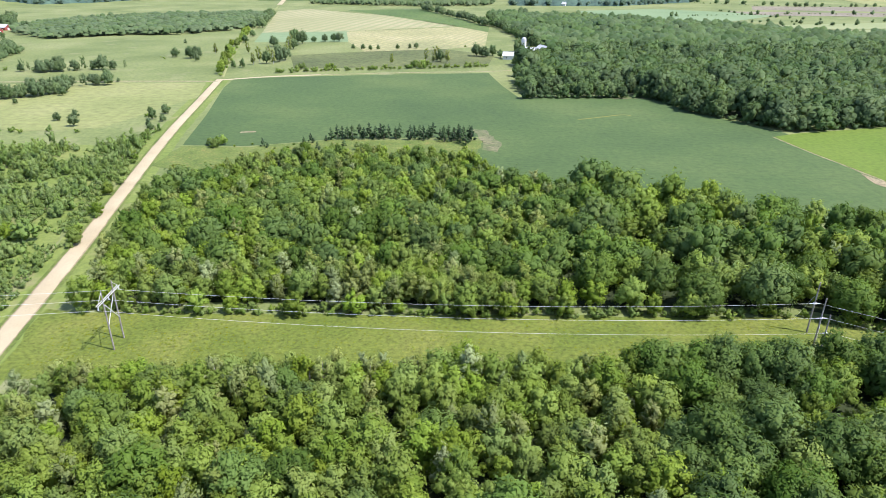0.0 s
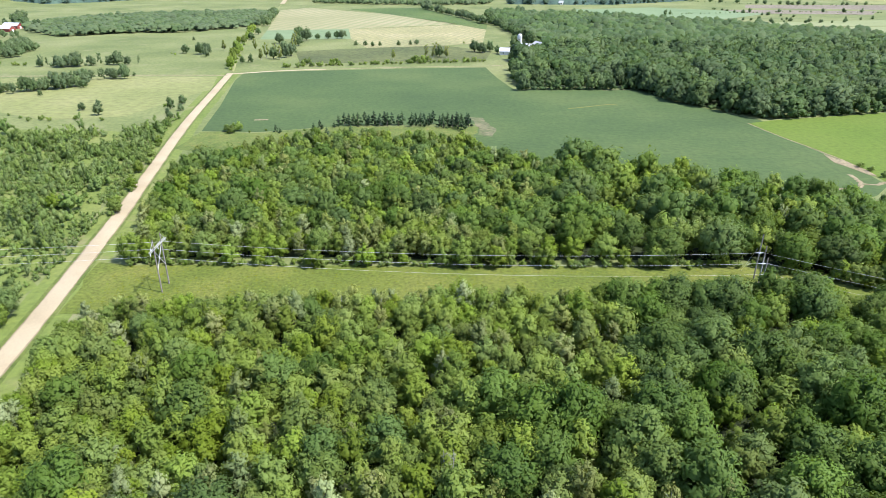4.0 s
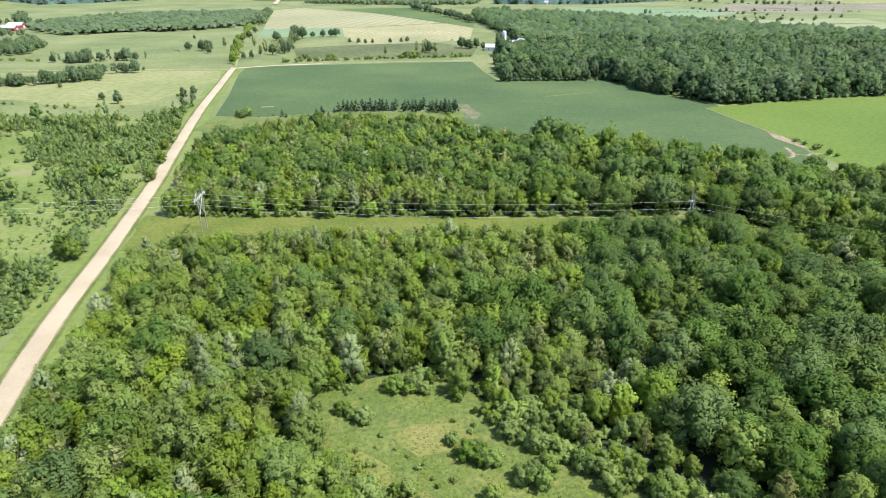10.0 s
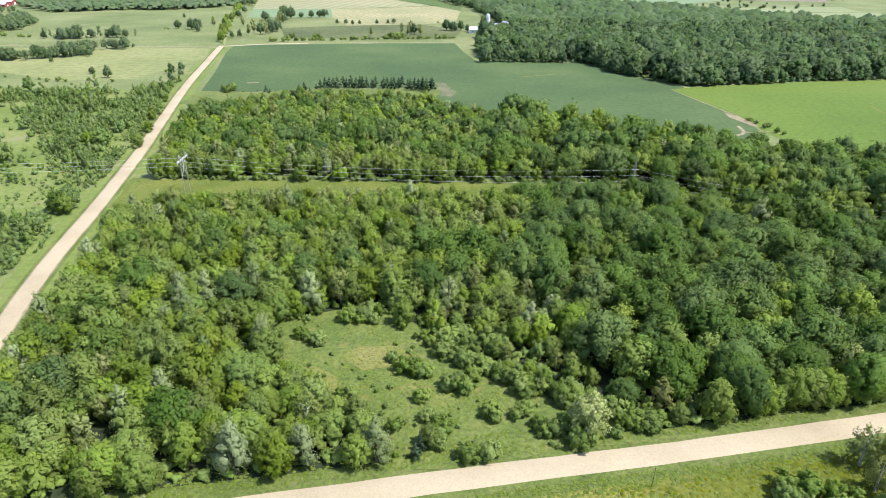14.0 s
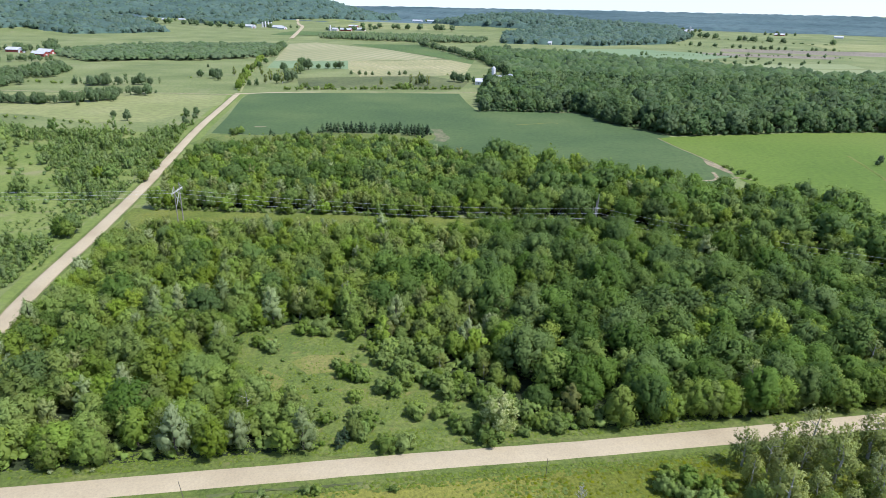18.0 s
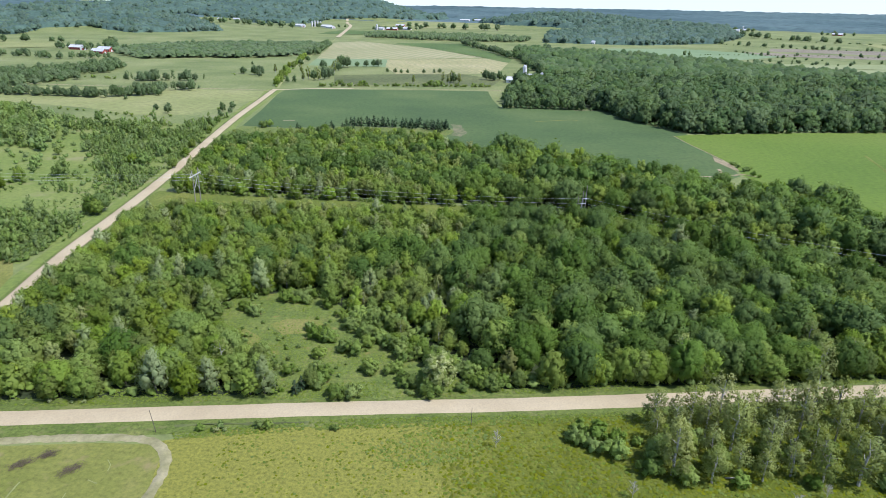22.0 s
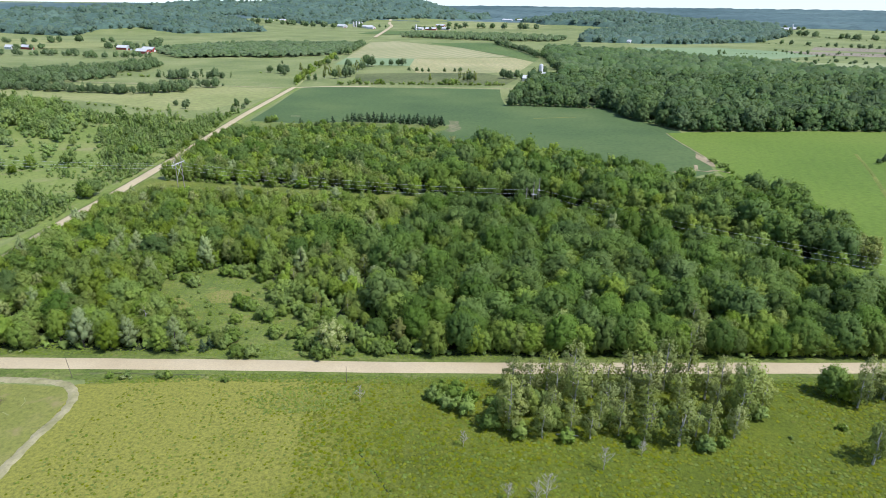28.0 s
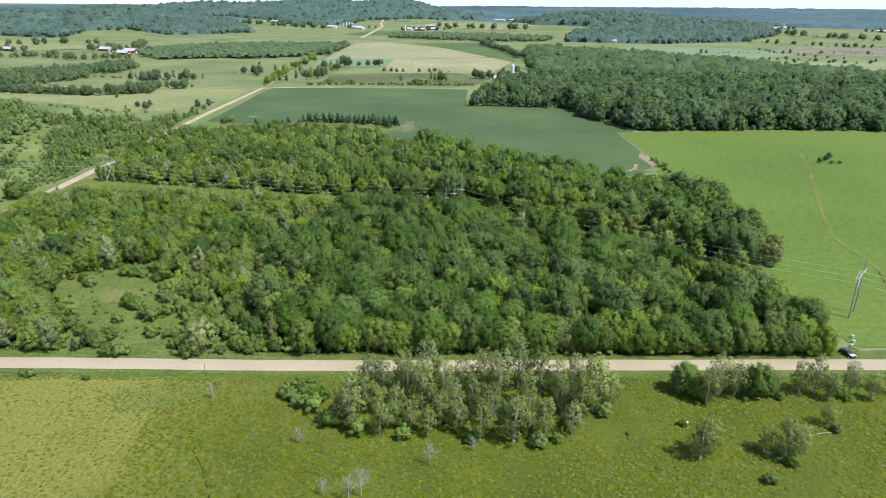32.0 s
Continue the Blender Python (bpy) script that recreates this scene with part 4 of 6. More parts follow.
FRONT_POPLARS = [(-45.5, 101, 1.02), (-34, 103.5, 0.8)]
LANDMARKS = [(18.6, 109), (45, 113.4), (35, 116.4), (37.5, 112.3), (-40, 157), (-68, 149), (-71, 144)] + [q[:2] for q in FRONT_POPLARS]
for x, y in front:
    if min(math.dist((x, y), q) for q in LANDMARKS) < 3.4 or math.dist((x, y), (45, 113.4)) < 4.6:
        continue
    if oak_side(x, y) and x > 24:
        k = rng.choices(["oak", "maple", "lime", "aspen"], [4, 4, 1.2, 0.8])[0]
    else:
        k = rng.choices(["maple", "lime", "poplar", "aspen"], [5, 4.2, 0.15, 0.8] if x < -30 else [5, 2.5, 0.9, 1])[0]
    low = 1.0
    if -14 < x < 32 and y < 152:
        low = 0.4 + 0.028 * min(math.dist((x, y), q) for q in CLEARING)
    bushy = low < 0.75 and rng.random() < 0.35
    tree("shrub" if bushy else k, x, y, rng.uniform(1.1, 1.6) if bushy else rng.uniform(0.64, 0.96) * min(1.0, low) * (0.95 if x < -80 and y > 112 else 1.0), "near", rng.randrange(4), rng.uniform(0, 360), rng.uniform(0.88, 1.1))
# the edge of the wood along both roads
for k in range(49):
    x = 44 + k * 2.82
    if x < 50:
        continue
    tree(rng.choice(["maple", "maple", "oak", "lime"]), x, 107.6 + 0.148 * x + rng.uniform(-0.6, 1.0), rng.uniform(0.55, 0.88), "near", rng.randrange(4), rng.uniform(0, 360), rng.uniform(0.95, 1.2))
for k in range(24):
    y = 106 + k * 4.6
    x = -95.0 - (y - 105) * 0.115 + rng.uniform(-1.2, 1.5)
    tree(rng.choice(["maple", "maple", "lime", "lime", "poplar"]), x, y, rng.uniform(0.82, 0.98) * (1.0 if y > 136 else 0.9), "near", rng.randrange(4), rng.uniform(0, 360), rng.uniform(0.9, 1.1))
for k in range(56):
    x = -102 + k * 3.3
    y = 224.5 if x < 20 else 227 - 0.02 * x
    tree(rng.choice(["maple", "maple", "lime", "aspen"] if x < 20 else ["oak", "maple"]), x, y + rng.uniform(-1.5, 1.0), rng.uniform(0.72, 0.9) * (1.0 if x < 30 else 1.1), "mid", rng.randrange(4), rng.uniform(0, 360), rng.uniform(0.9, 1.1))
for k in range(34):
    t = k / 33
    tree(rng.choice(["oak", "maple", "maple"]), 72 + 105 * t + rng.uniform(-1.5, 1.5), 226.5 - 12 * math.sin(1.6 * t) * t - 52 * t + rng.uniform(-2, 1), rng.uniform(0.72, 0.9), "mid", rng.randrange(4), rng.uniform(0, 360))
under = [q for q in scatter(SOUTH_WOOD, 3.1, 61, [CLEARING]) if near_side(*q)]
woods("undergrowth", under, {"shrub": 4, "lime": 0.4}, "edge", 62, "leafy undergrowth of shrubs and saplings", "undergrowth", (0.4, 0.8))

# ---- hills and far country ----
def belt(pts, width, gap, seed):
    """Places in a band along a line."""
    r = random.Random(seed)
    out = []
    for p, q in zip(pts, pts[1:]):
        n = int(math.dist(p, q) / gap)
        out += [(p[0] + (q[0] - p[0]) * (k + r.random()) / n + r.uniform(-width, width) / 2, p[1] + (q[1] - p[1]) * (k + r.random()) / n + r.uniform(-width, width) / 2) for k in range(n)]
    return out


def ring(name, r0, r1, mat, lift):
    rs, n = np.geomspace(r0, r1, 24), 160
    a = np.linspace(0, 2 * math.pi, n, endpoint=False)
    X, Y = rs[:, None] * np.cos(a), rs[:, None] * np.sin(a)
    V = np.stack([X, Y, height(X, Y) + lift], -1).reshape(-1, 3)
    i, j = np.meshgrid(np.arange(n), np.arange(23))
    F = np.stack([j * n + i, j * n + (i + 1) % n, (j + 1) * n + (i + 1) % n, (j + 1) * n + i], -1).reshape(-1, 4)
    return new(name, mesh_object(name, V, F[:, ::-1], [mat], smooth=True))


# the plain's haze is only the blue tint of its material
tagged(ring("backdrop", 2620, 4820, M["far"], 0.5), "wooded plain with haze blue in its colour, fading to the horizon", "distance", kind="backdrop")
LEFT_HILL = [(-1480, 1330), (-1260, 1440), (-1050, 1432), (-1075, 1570), (-990, 1640), (-840, 1590), (-760, 1655), (-690, 1740), (-800, 1900), (-900, 2010), (-1110, 2020), (-1350, 1870), (-1650, 1600)]
RIDGE = [(-1850, 2500), (-1400, 2370), (-1100, 2480), (-900, 2440), (-760, 2230), (-620, 2260), (-600, 2560), (-480, 2640), (-300, 2740), (-170, 2900), (-200, 3150), (-600, 3200), (-1200, 3050), (-1850, 2800)]
RIGHT_HILL = [(60, 2220), (300, 2070), (560, 2190), (790, 2290), (860, 2450), (640, 2700), (200, 2750), (-20, 2500)]
RIGHT_FOOT = [(150, 1560), (357, 1532), (558, 1645), (700, 1900), (800, 2290), (560, 2190), (300, 2070), (180, 1850)]
# hill woods carry the haze in their canopy colour
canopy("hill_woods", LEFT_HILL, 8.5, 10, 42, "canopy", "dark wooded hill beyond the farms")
canopy("hill_woods", RIDGE, 13, 13, 44, "canopy", "long wooded ridge on the horizon, haze painted as blue-green")
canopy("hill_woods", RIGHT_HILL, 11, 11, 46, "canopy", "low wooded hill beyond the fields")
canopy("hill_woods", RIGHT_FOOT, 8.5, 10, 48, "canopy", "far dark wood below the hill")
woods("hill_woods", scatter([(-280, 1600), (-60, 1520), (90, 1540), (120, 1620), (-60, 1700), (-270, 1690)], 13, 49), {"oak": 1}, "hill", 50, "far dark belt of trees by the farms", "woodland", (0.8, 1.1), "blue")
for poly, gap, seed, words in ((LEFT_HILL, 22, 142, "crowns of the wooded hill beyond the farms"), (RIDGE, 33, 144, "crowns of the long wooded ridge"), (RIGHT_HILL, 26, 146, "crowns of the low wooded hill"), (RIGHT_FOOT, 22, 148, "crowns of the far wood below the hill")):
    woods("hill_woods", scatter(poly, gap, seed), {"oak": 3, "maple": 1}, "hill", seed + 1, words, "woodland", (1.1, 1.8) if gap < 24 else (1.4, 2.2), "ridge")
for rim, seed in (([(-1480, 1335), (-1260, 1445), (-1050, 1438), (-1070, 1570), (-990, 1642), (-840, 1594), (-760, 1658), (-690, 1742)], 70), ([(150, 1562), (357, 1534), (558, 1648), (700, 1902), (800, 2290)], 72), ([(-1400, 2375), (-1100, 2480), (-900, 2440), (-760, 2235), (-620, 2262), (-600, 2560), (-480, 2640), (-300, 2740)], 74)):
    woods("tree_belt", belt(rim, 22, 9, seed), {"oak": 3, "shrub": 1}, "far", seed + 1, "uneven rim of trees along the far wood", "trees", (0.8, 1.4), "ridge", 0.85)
PLAIN_EAST = [(-200, 3050), (250, 2900), (650, 2760), (900, 2480), (1500, 2250), (2100, 2500), (2700, 3200), (2300, 3900), (1200, 4350), (-100, 4500), (-600, 4300), (-300, 3300)]
PLAIN_WEST = [(-2300, 2000), (-1750, 1750), (-1500, 2000), (-1450, 2250), (-1850, 2480), (-1850, 2850), (-1300, 3150), (-700, 3350), (-700, 4300), (-1800, 4100), (-2700, 3300)]
# forest sheets tinted blue-green in place of haze
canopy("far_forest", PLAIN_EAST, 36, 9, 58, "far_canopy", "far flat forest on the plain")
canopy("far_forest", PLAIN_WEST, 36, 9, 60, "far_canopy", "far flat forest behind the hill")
FAR_FIELDS = [
    ([(-1080, 2280), (-780, 2110), (-620, 2130), (-760, 2200), (-900, 2430), (-1090, 2520)], "ground", "pale green field below the ridge"),
    ([(-420, 1700), (-270, 1690), (-230, 1860), (-400, 1880)], "darkcrop", "dark green field by the far road"),
    ([(-360, 2150), (-60, 2050), (150, 2250), (60, 2600), (-300, 2700)], "pasture", "pale field on the slope"),
    ([(-1300, 1150), (-820, 1050), (-700, 1120), (-860, 1270), (-1250, 1290)], "pasture", "pale grass field by the red barn"),
    ([(520, 2000), (900, 1800), (1500, 2000), (1300, 2300), (800, 2250)], "ground", "pale green field by the distant farm"),
    ([(214, 1249), (256, 1402), (420, 1448), (524, 1365), (570, 1277), (435, 1152), (378, 1169), (315, 1213)], "mint", "fresh green oat field behind the forest"),
    ([(531, 1385), (800, 1330), (740, 1250), (545, 1290)], "plough", "bare reddish field beyond the oats"),
    ([(409, 999), (700, 1040), (620, 893), (408, 868), (400, 931)], "straw", "ripening yellow-green grain field by the forest"),
    ([(300, 1150), (432, 1089), (700, 1140), (680, 1046), (418, 1026), (345, 1085)], "straw", "pale grain field between tree rows"),
    ([(900, 1520), (1500, 1500), (1600, 1750), (950, 1760)], "pasture", "pale distant hayfield"),
]
for pts, mat, words in FAR_FIELDS:
    field("far_field", pts, mat, words, "field", 0.6, 80)


# ---- hedges and single trees ----
rng = random.Random(77)


def row_of(kinds, pts, gap, s0, s1, lod="back", spread=2.0):
    """Trees or bushes along a line."""
    for p, q in zip(pts, pts[1:]):
        d = math.dist(p, q)
        for k in range(max(1, int(d / gap))):
            t = (k + rng.random() * 0.8) * gap / d
            if t < 1:
                tree(rng.choice(kinds), p[0] + (q[0] - p[0]) * t + rng.uniform(-spread, spread), p[1] + (q[1] - p[1]) * t + rng.uniform(-spread, spread), rng.uniform(s0, s1), lod, rng.randrange(3), rng.uniform(0, 360))


def group_of(kinds, pts, s0, s1, lod="back", tall=1.0):
    for x, y in pts:
        tree(rng.choice(kinds), x, y, rng.uniform(s0, s1), lod, rng.randrange(3), rng.uniform(0, 360), tall * rng.uniform(0.9, 1.1))


row_of(["shrub"], [(-150, 664), (-100, 674), (-35, 686), (30, 696)], 3.6, 0.6, 1.4, "back", 2.5)
group_of(["shrub"], [(-137, 680), (-134, 684), (-111, 684), (-108, 682), (-37, 690), (-26, 698), (-30, 694), (10, 696), (18, 700)], 1.3, 2.1)
group_of(["oak", "maple"], [(-270, 764), (-253, 755), (-248, 758), (-235, 888), (-242, 951), (-157, 892), (-145, 895), (-135, 898), (-129, 899)], 0.75, 0.95)
group_of(["maple", "aspen", "oak"], [(-206, 787), (-182, 712), (-181, 729), (-172, 719), (-165, 715), (-162, 728), (-159, 740), (-167, 797), (-176, 854), (-177, 886), (-167, 872), (-194, 849), (-176, 745), (-170, 760), (-163, 765), (-168, 825)], 0.85, 1.15, "back", 1.2)
group_of(["aspen", "lime"], [(-238, 786), (-226, 782), (-194, 692), (-187, 694), (-58, 712), (-240, 735)], 0.62, 0.85, "back", 1.15)
group_of(["maple", "shrub", "lime"], [(-276, 750), (-300, 879), (-283, 760), (-105, 826), (-94, 822), (-86, 817), (-78, 819), (-58, 824), (-45, 827), (-38, 829), (-20, 832), (15, 842)], 0.45, 0.7)
group_of(["aspen", "oak", "maple"], [(-27, 736), (-20, 722), (-14, 728), (-17, 738), (-8, 722), (30, 760), (38, 768), (22, 765)], 0.85, 1.15, "back", 1.1)
group_of(["maple", "lime", "shrub"], [(-181, 472), (-186, 490), (-187, 519), (-178, 485), (-184, 505), (-192, 497), (-176, 462), (-233, 495), (-240, 488), (-214, 458), (-277, 566), (-223, 473), (-292, 536)], 0.45, 0.75)


HEDGE = {"oak": 3, "maple": 4, "aspen": 2, "shrub": 2}
BELT_BLOCK = [(-470, 585), (-433, 612), (-414, 663), (-440, 716), (-420, 734), (-438, 808), (-485, 854), (-489, 772), (-507, 725), (-560, 664), (-700, 600), (-700, 560)]
# belts far off use the leaf colour with haze mixed in
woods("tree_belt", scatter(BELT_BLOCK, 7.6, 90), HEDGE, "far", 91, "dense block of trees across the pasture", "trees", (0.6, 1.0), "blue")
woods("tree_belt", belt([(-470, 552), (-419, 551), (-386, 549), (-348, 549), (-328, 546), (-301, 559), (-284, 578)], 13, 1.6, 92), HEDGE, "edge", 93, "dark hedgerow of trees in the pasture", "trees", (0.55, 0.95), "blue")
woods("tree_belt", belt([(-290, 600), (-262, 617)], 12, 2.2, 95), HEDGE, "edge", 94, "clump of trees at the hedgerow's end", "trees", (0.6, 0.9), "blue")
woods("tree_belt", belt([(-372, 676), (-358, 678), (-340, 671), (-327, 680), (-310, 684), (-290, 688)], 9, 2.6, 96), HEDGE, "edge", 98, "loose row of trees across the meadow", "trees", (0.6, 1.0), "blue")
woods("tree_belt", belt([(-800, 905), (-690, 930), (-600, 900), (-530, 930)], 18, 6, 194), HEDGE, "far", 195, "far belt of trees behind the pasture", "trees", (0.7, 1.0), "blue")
row_of(["shrub"], [(-440, 690), (-400, 684), (-375, 678)], 7, 0.6, 1.1, "back", 3)
row_of(["oak", "maple"], [(548, 1127), (474, 1094), (600, 1120), (760, 1180)], 45, 0.4, 0.65, "far", 6)
row_of(["oak", "maple"], [(356, 1153), (410, 1146), (458, 1141), (560, 1150)], 16, 0.35, 0.6, "far", 2)
row_of(["oak", "maple"], [(520, 1415), (537, 1265), (575, 1199), (640, 1170)], 24, 0.3, 0.55, "far", 4)
row_of(["maple", "oak"], [(436, 1032), (502, 1102), (551, 1088), (640, 1100)], 24, 0.35, 0.6, "far", 3)
row_of(["oak"], [(60, 1090), (20, 1250), (-40, 1452)], 13, 0.8, 1.2, "far", 4)
row_of(["oak", "maple"], [(-262, 1060), (-285, 1200), (-300, 1310)], 12, 0.8, 1.2, "far", 6)
row_of(["oak"], [(-808, 1238), (-860, 1245), (-930, 1180), (-1000, 1160)], 18, 0.8, 1.3, "far", 8)
row_of(["oak"], [(-700, 1230), (-626, 1096), (-560, 1030)], 16, 0.9, 1.3, "far", 6)
row_of(["oak"], [(-1050, 2300), (-800, 2120), (-600, 1950), (-520, 1900)], 40, 1.2, 1.8, "far", 10)
row_of(["oak"], [(-260, 2150), (-60, 2050), (100, 2000)], 36, 1.2, 1.8, "far", 10)
group_of(["maple"], [(268, 373), (272, 379), (263, 368)], 0.35, 0.55)
woods("thicket", belt([(37, 551), (128, 551), (135, 511), (171, 453), (273, 475), (400, 490)], 5, 2.6, 96), {"shrub": 4, "maple": 1, "oak": 1}, "edge", 97, "leafy bushes along the forest edge", "thicket", (0.7, 1.2), "wood")
woods("thicket", belt([(76, 252.5), (100, 240), (150, 205), (176, 190)], 3, 1.5, 108), {"shrub": 4, "lime": 1, "maple": 1}, "back", 109, "sunlit bushes at the foot of the woodland", "thicket", (0.45, 0.85))
woods("thicket", belt([(-116, 261), (0, 256.5), (72, 255)], 3, 1.8, 110), {"shrub": 5, "maple": 1}, "back", 111, "sunlit bushes along the power line cut", "thicket", (0.4, 0.8))
woods("thicket", belt([(-195, 650), (-208, 720), (-228, 800), (-243, 900), (-262, 1000)], 7, 7, 98), {"shrub": 4, "maple": 2}, "edge", 99, "hedge of bushes and trees along the narrow road", "thicket", (0.6, 1.1))
woods("thicket", scatter([(-330, 300), (-160, 245), (-150, 300), (-172, 420), (-330, 450)], 11, 100), {"shrub": 5, "maple": 1}, "edge", 101, "scattered shrubs over the west meadow", "thicket", (0.35, 0.95), "thicket")
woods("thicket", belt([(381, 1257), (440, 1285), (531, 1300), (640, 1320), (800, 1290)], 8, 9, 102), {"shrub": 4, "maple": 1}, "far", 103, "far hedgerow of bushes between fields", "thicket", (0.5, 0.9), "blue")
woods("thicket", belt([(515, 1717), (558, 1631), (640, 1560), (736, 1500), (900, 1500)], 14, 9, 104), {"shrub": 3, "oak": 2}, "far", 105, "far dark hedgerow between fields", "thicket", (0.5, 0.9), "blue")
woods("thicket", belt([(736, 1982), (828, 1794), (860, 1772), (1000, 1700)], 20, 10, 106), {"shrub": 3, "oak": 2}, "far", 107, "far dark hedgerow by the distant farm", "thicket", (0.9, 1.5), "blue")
group_of(["shrub"], [(269, 366), (274, 368), (168, 356), (169.5, 350), (170.5, 358), (171, 342), (173, 343), (169.5, 341), (171, 331), (173, 328)], 0.6, 1.05)
group_of(["oak", "maple"], [(23, 352), (26, 349), (21, 347), (18, 354)], 0.5, 0.75)

for x, y in ((183.3, 196), (181, 199.5), (185.6, 195), (180, 203), (184, 201), (187, 199)):
    tree("aspen", x, y, rng.uniform(0.8, 1.05), "mid", rng.randrange(3), rng.uniform(0, 360))

# ---- spruces ----
SPRUCE = [(-74 + 2.7 * k, 441 + (k % 2) * 3.0) for k in range(14)] + [(-34 + 2.5 * k, 439 + (k % 3) * 3.2) for k in range(13)] + [(-8, 432), (-5, 428), (-12, 436), (-3, 437), (-9, 440), (-16, 434)]
for x, y in SPRUCE:
    tree("conifer", x + rng.uniform(-0.8, 0.8), y + rng.uniform(-0.8, 0.8), rng.uniform(0.6, 0.78), "mid", rng.randrange(3), rng.uniform(0, 360))
group_of(["conifer", "shrub"], [(-121, 427), (-107, 428), (-104, 425), (-100, 423), (-92, 430), (-87, 430), (-84, 434), (-77.6, 415), (-76.7, 437), (-66, 424), (-94, 424), (-113, 431)], 0.3, 0.55, "mid")
group_of(["shrub"], [(-133, 430), (-130, 426), (-128, 431), (-70, 418), (-58, 420)], 0.9, 1.6, "mid")

# ---- clearing ----
group_of(["shrub"], [(-39, 143.5), (-36.5, 142), (-41, 145), (-29, 154), (-26, 153), (-24, 151), (-19, 135), (-14, 132), (-12.5, 130), (-16, 131), (0.6, 116.5), (1, 131), (4, 128), (-3, 133), (7, 126), (12, 110), (14.5, 111.5), (10, 112), (-10, 108), (-9, 111), (24, 116), (26, 116), (31, 111), (9, 124), (16, 119), (16, 107.5), (17.5, 106.8), (-5, 126), (-7, 124.5), (-4, 123), (6, 115), (7.5, 116)], 0.75, 1.35, "near", 1.0)
group_of(["shrub"], [(-30.9, 151.8), (-27.3, 151.3), (-17.2, 148.4), (-9.8, 141), (-13.7, 129.4), (-16.3, 131.8), (-11.6, 129.2), (-12.7, 120.8), (-9.8, 106.7), (-11.9, 114.2), (1.4, 114.6), (-1.3, 128.1), (1.7, 129.9), (4.7, 127.3), (7.7, 123), (-4.3, 104), (-0.4, 104.2), (10.9, 109.6), (13.4, 109.7), (24.1, 109), (28.4, 111.3), (33.2, 112.6), (-7.7, 136.5), (-4.4, 133.8)], 0.75, 1.25, "near")
group_of(["shrub"], [(-30, 89), (-27, 89), (-26, 90), (-18, 91), (-16, 91), (-2, 92)], 0.35, 0.6, "near")
EDGE = [(-49, 142), (-47, 153), (-38, 156.5), (-30, 159), (-22, 157.5), (-12, 149), (-1, 133.5), (8, 126), (17, 119), (24, 115), (31, 113)]
woods("undergrowth", belt(EDGE, 6, 1.7, 120), {"shrub": 4, "maple": 0.5}, "mid", 121, "low bushes round the clearing", "undergrowth", (0.4, 0.95))
woods("undergrowth", belt([(-40, 128), (-25, 118), (-19, 108), (-18, 103)], 5, 1.8, 122), {"shrub": 4}, "mid", 123, "low bushes at the clearing's edge", "undergrowth", (0.4, 0.9))
field("dry_grass", [(-30.8, 137), (-26.6, 140.7), (-18.7, 140.8), (-13.5, 136.4), (-19.1, 132.6), (-25.5, 131.3)], "mown", "dry tan grass patch in the clearing", "meadow", 0.13, rag=1.8)
field("dry_grass", [(-42, 132.5), (-36.2, 133.2), (-30.5, 129), (-30.4, 124), (-35, 125.5)], "mown", "dry tan grass patch in the clearing", "meadow", 0.13, rag=1.8)
woods("tall_herbs", [q for q in scatter(CLEARING, 4.2, 124) if noise.noise(Vector((q[0] * 0.11, q[1] * 0.11, 5.0))) > 0.05], {"shrub": 1}, "mid", 125, "clumps of tall herbs in the clearing", "herbs", (0.16, 0.34))
tree("maple", -11.5, 107.5, 0.5, "near", 1, 40)
tree("blossom", 18.6, 109.4, 1.08, "near", 0, 20)
tree("lime", 45.0, 113.4, 1.0, "near", 1, 70, 1.08)
tree("rust", 35, 116.4, 1.1, "near", 0, 10)
tree("lime", 37.5, 112.3, 0.52, "near", 2, 130)
tree("poplar", -40, 157, 1.02, "near", 2, 15)
tree("poplar", -68, 149, 0.95, "near", 1, 60)
tree("poplar", -71, 144, 0.85, "near", 0, 200)
tree("poplar", -64, 153, 0.8, "near", 3, 100)
for k in range(9):
    tree("poplar", -78 + 2.3 * k + rng.uniform(-1.5, 1.5), 168 - 4.2 * k + rng.uniform(-3, 3), rng.uniform(0.6, 0.85), "near", rng.randrange(4), rng.uniform(0, 360))
for k, (x, y, q) in enumerate(FRONT_POPLARS):
    tree("poplar", x, y, q, "near", k % 4, 40 + 75 * k)
tree("aspen", -33, 160, 1.0, "near", 1, 0)
for x, y in ((-14, 104), (-13, 106)):
    tree("conifer", x, y, 0.36, "near", 0, 30)

# ---- aspen grove south of the near road ----
GROVE = [(54, 91), (60, 87), (66, 84), (73, 82.5), (75, 90), (79, 86), (83, 84), (89, 86), (94, 84), (98, 84), (101, 84.5), (107, 87), (113, 89), (111, 97), (118, 98), (122, 101), (103, 98), (91, 96), (65, 94), (60, 96), (70, 98), (84, 99), (97, 101), (110, 103), (87, 92), (80, 93), (95, 91), (104, 92), (68, 90), (115, 94), (76, 97), (63, 91), (58, 98), (66, 100), (74, 101), (80, 101.5), (88, 103), (93, 103), (101, 105), (106, 105), (114, 106), (119, 104), (71, 86), (85, 88), (92, 88), (100, 88)]
STANDS = []
for x, y in GROVE:
    if x > 61 and all(math.dist((x, y), q) > 4.2 for q in STANDS) and not (70 < x < 73):
        STANDS.append((x, y))
        tree("aspen", x, y, rng.uniform(0.66, 1.2) * (1.06 if x > 85 else 1.0), "near", rng.randrange(4), rng.uniform(0, 360), rng.uniform(0.88, 1.12))
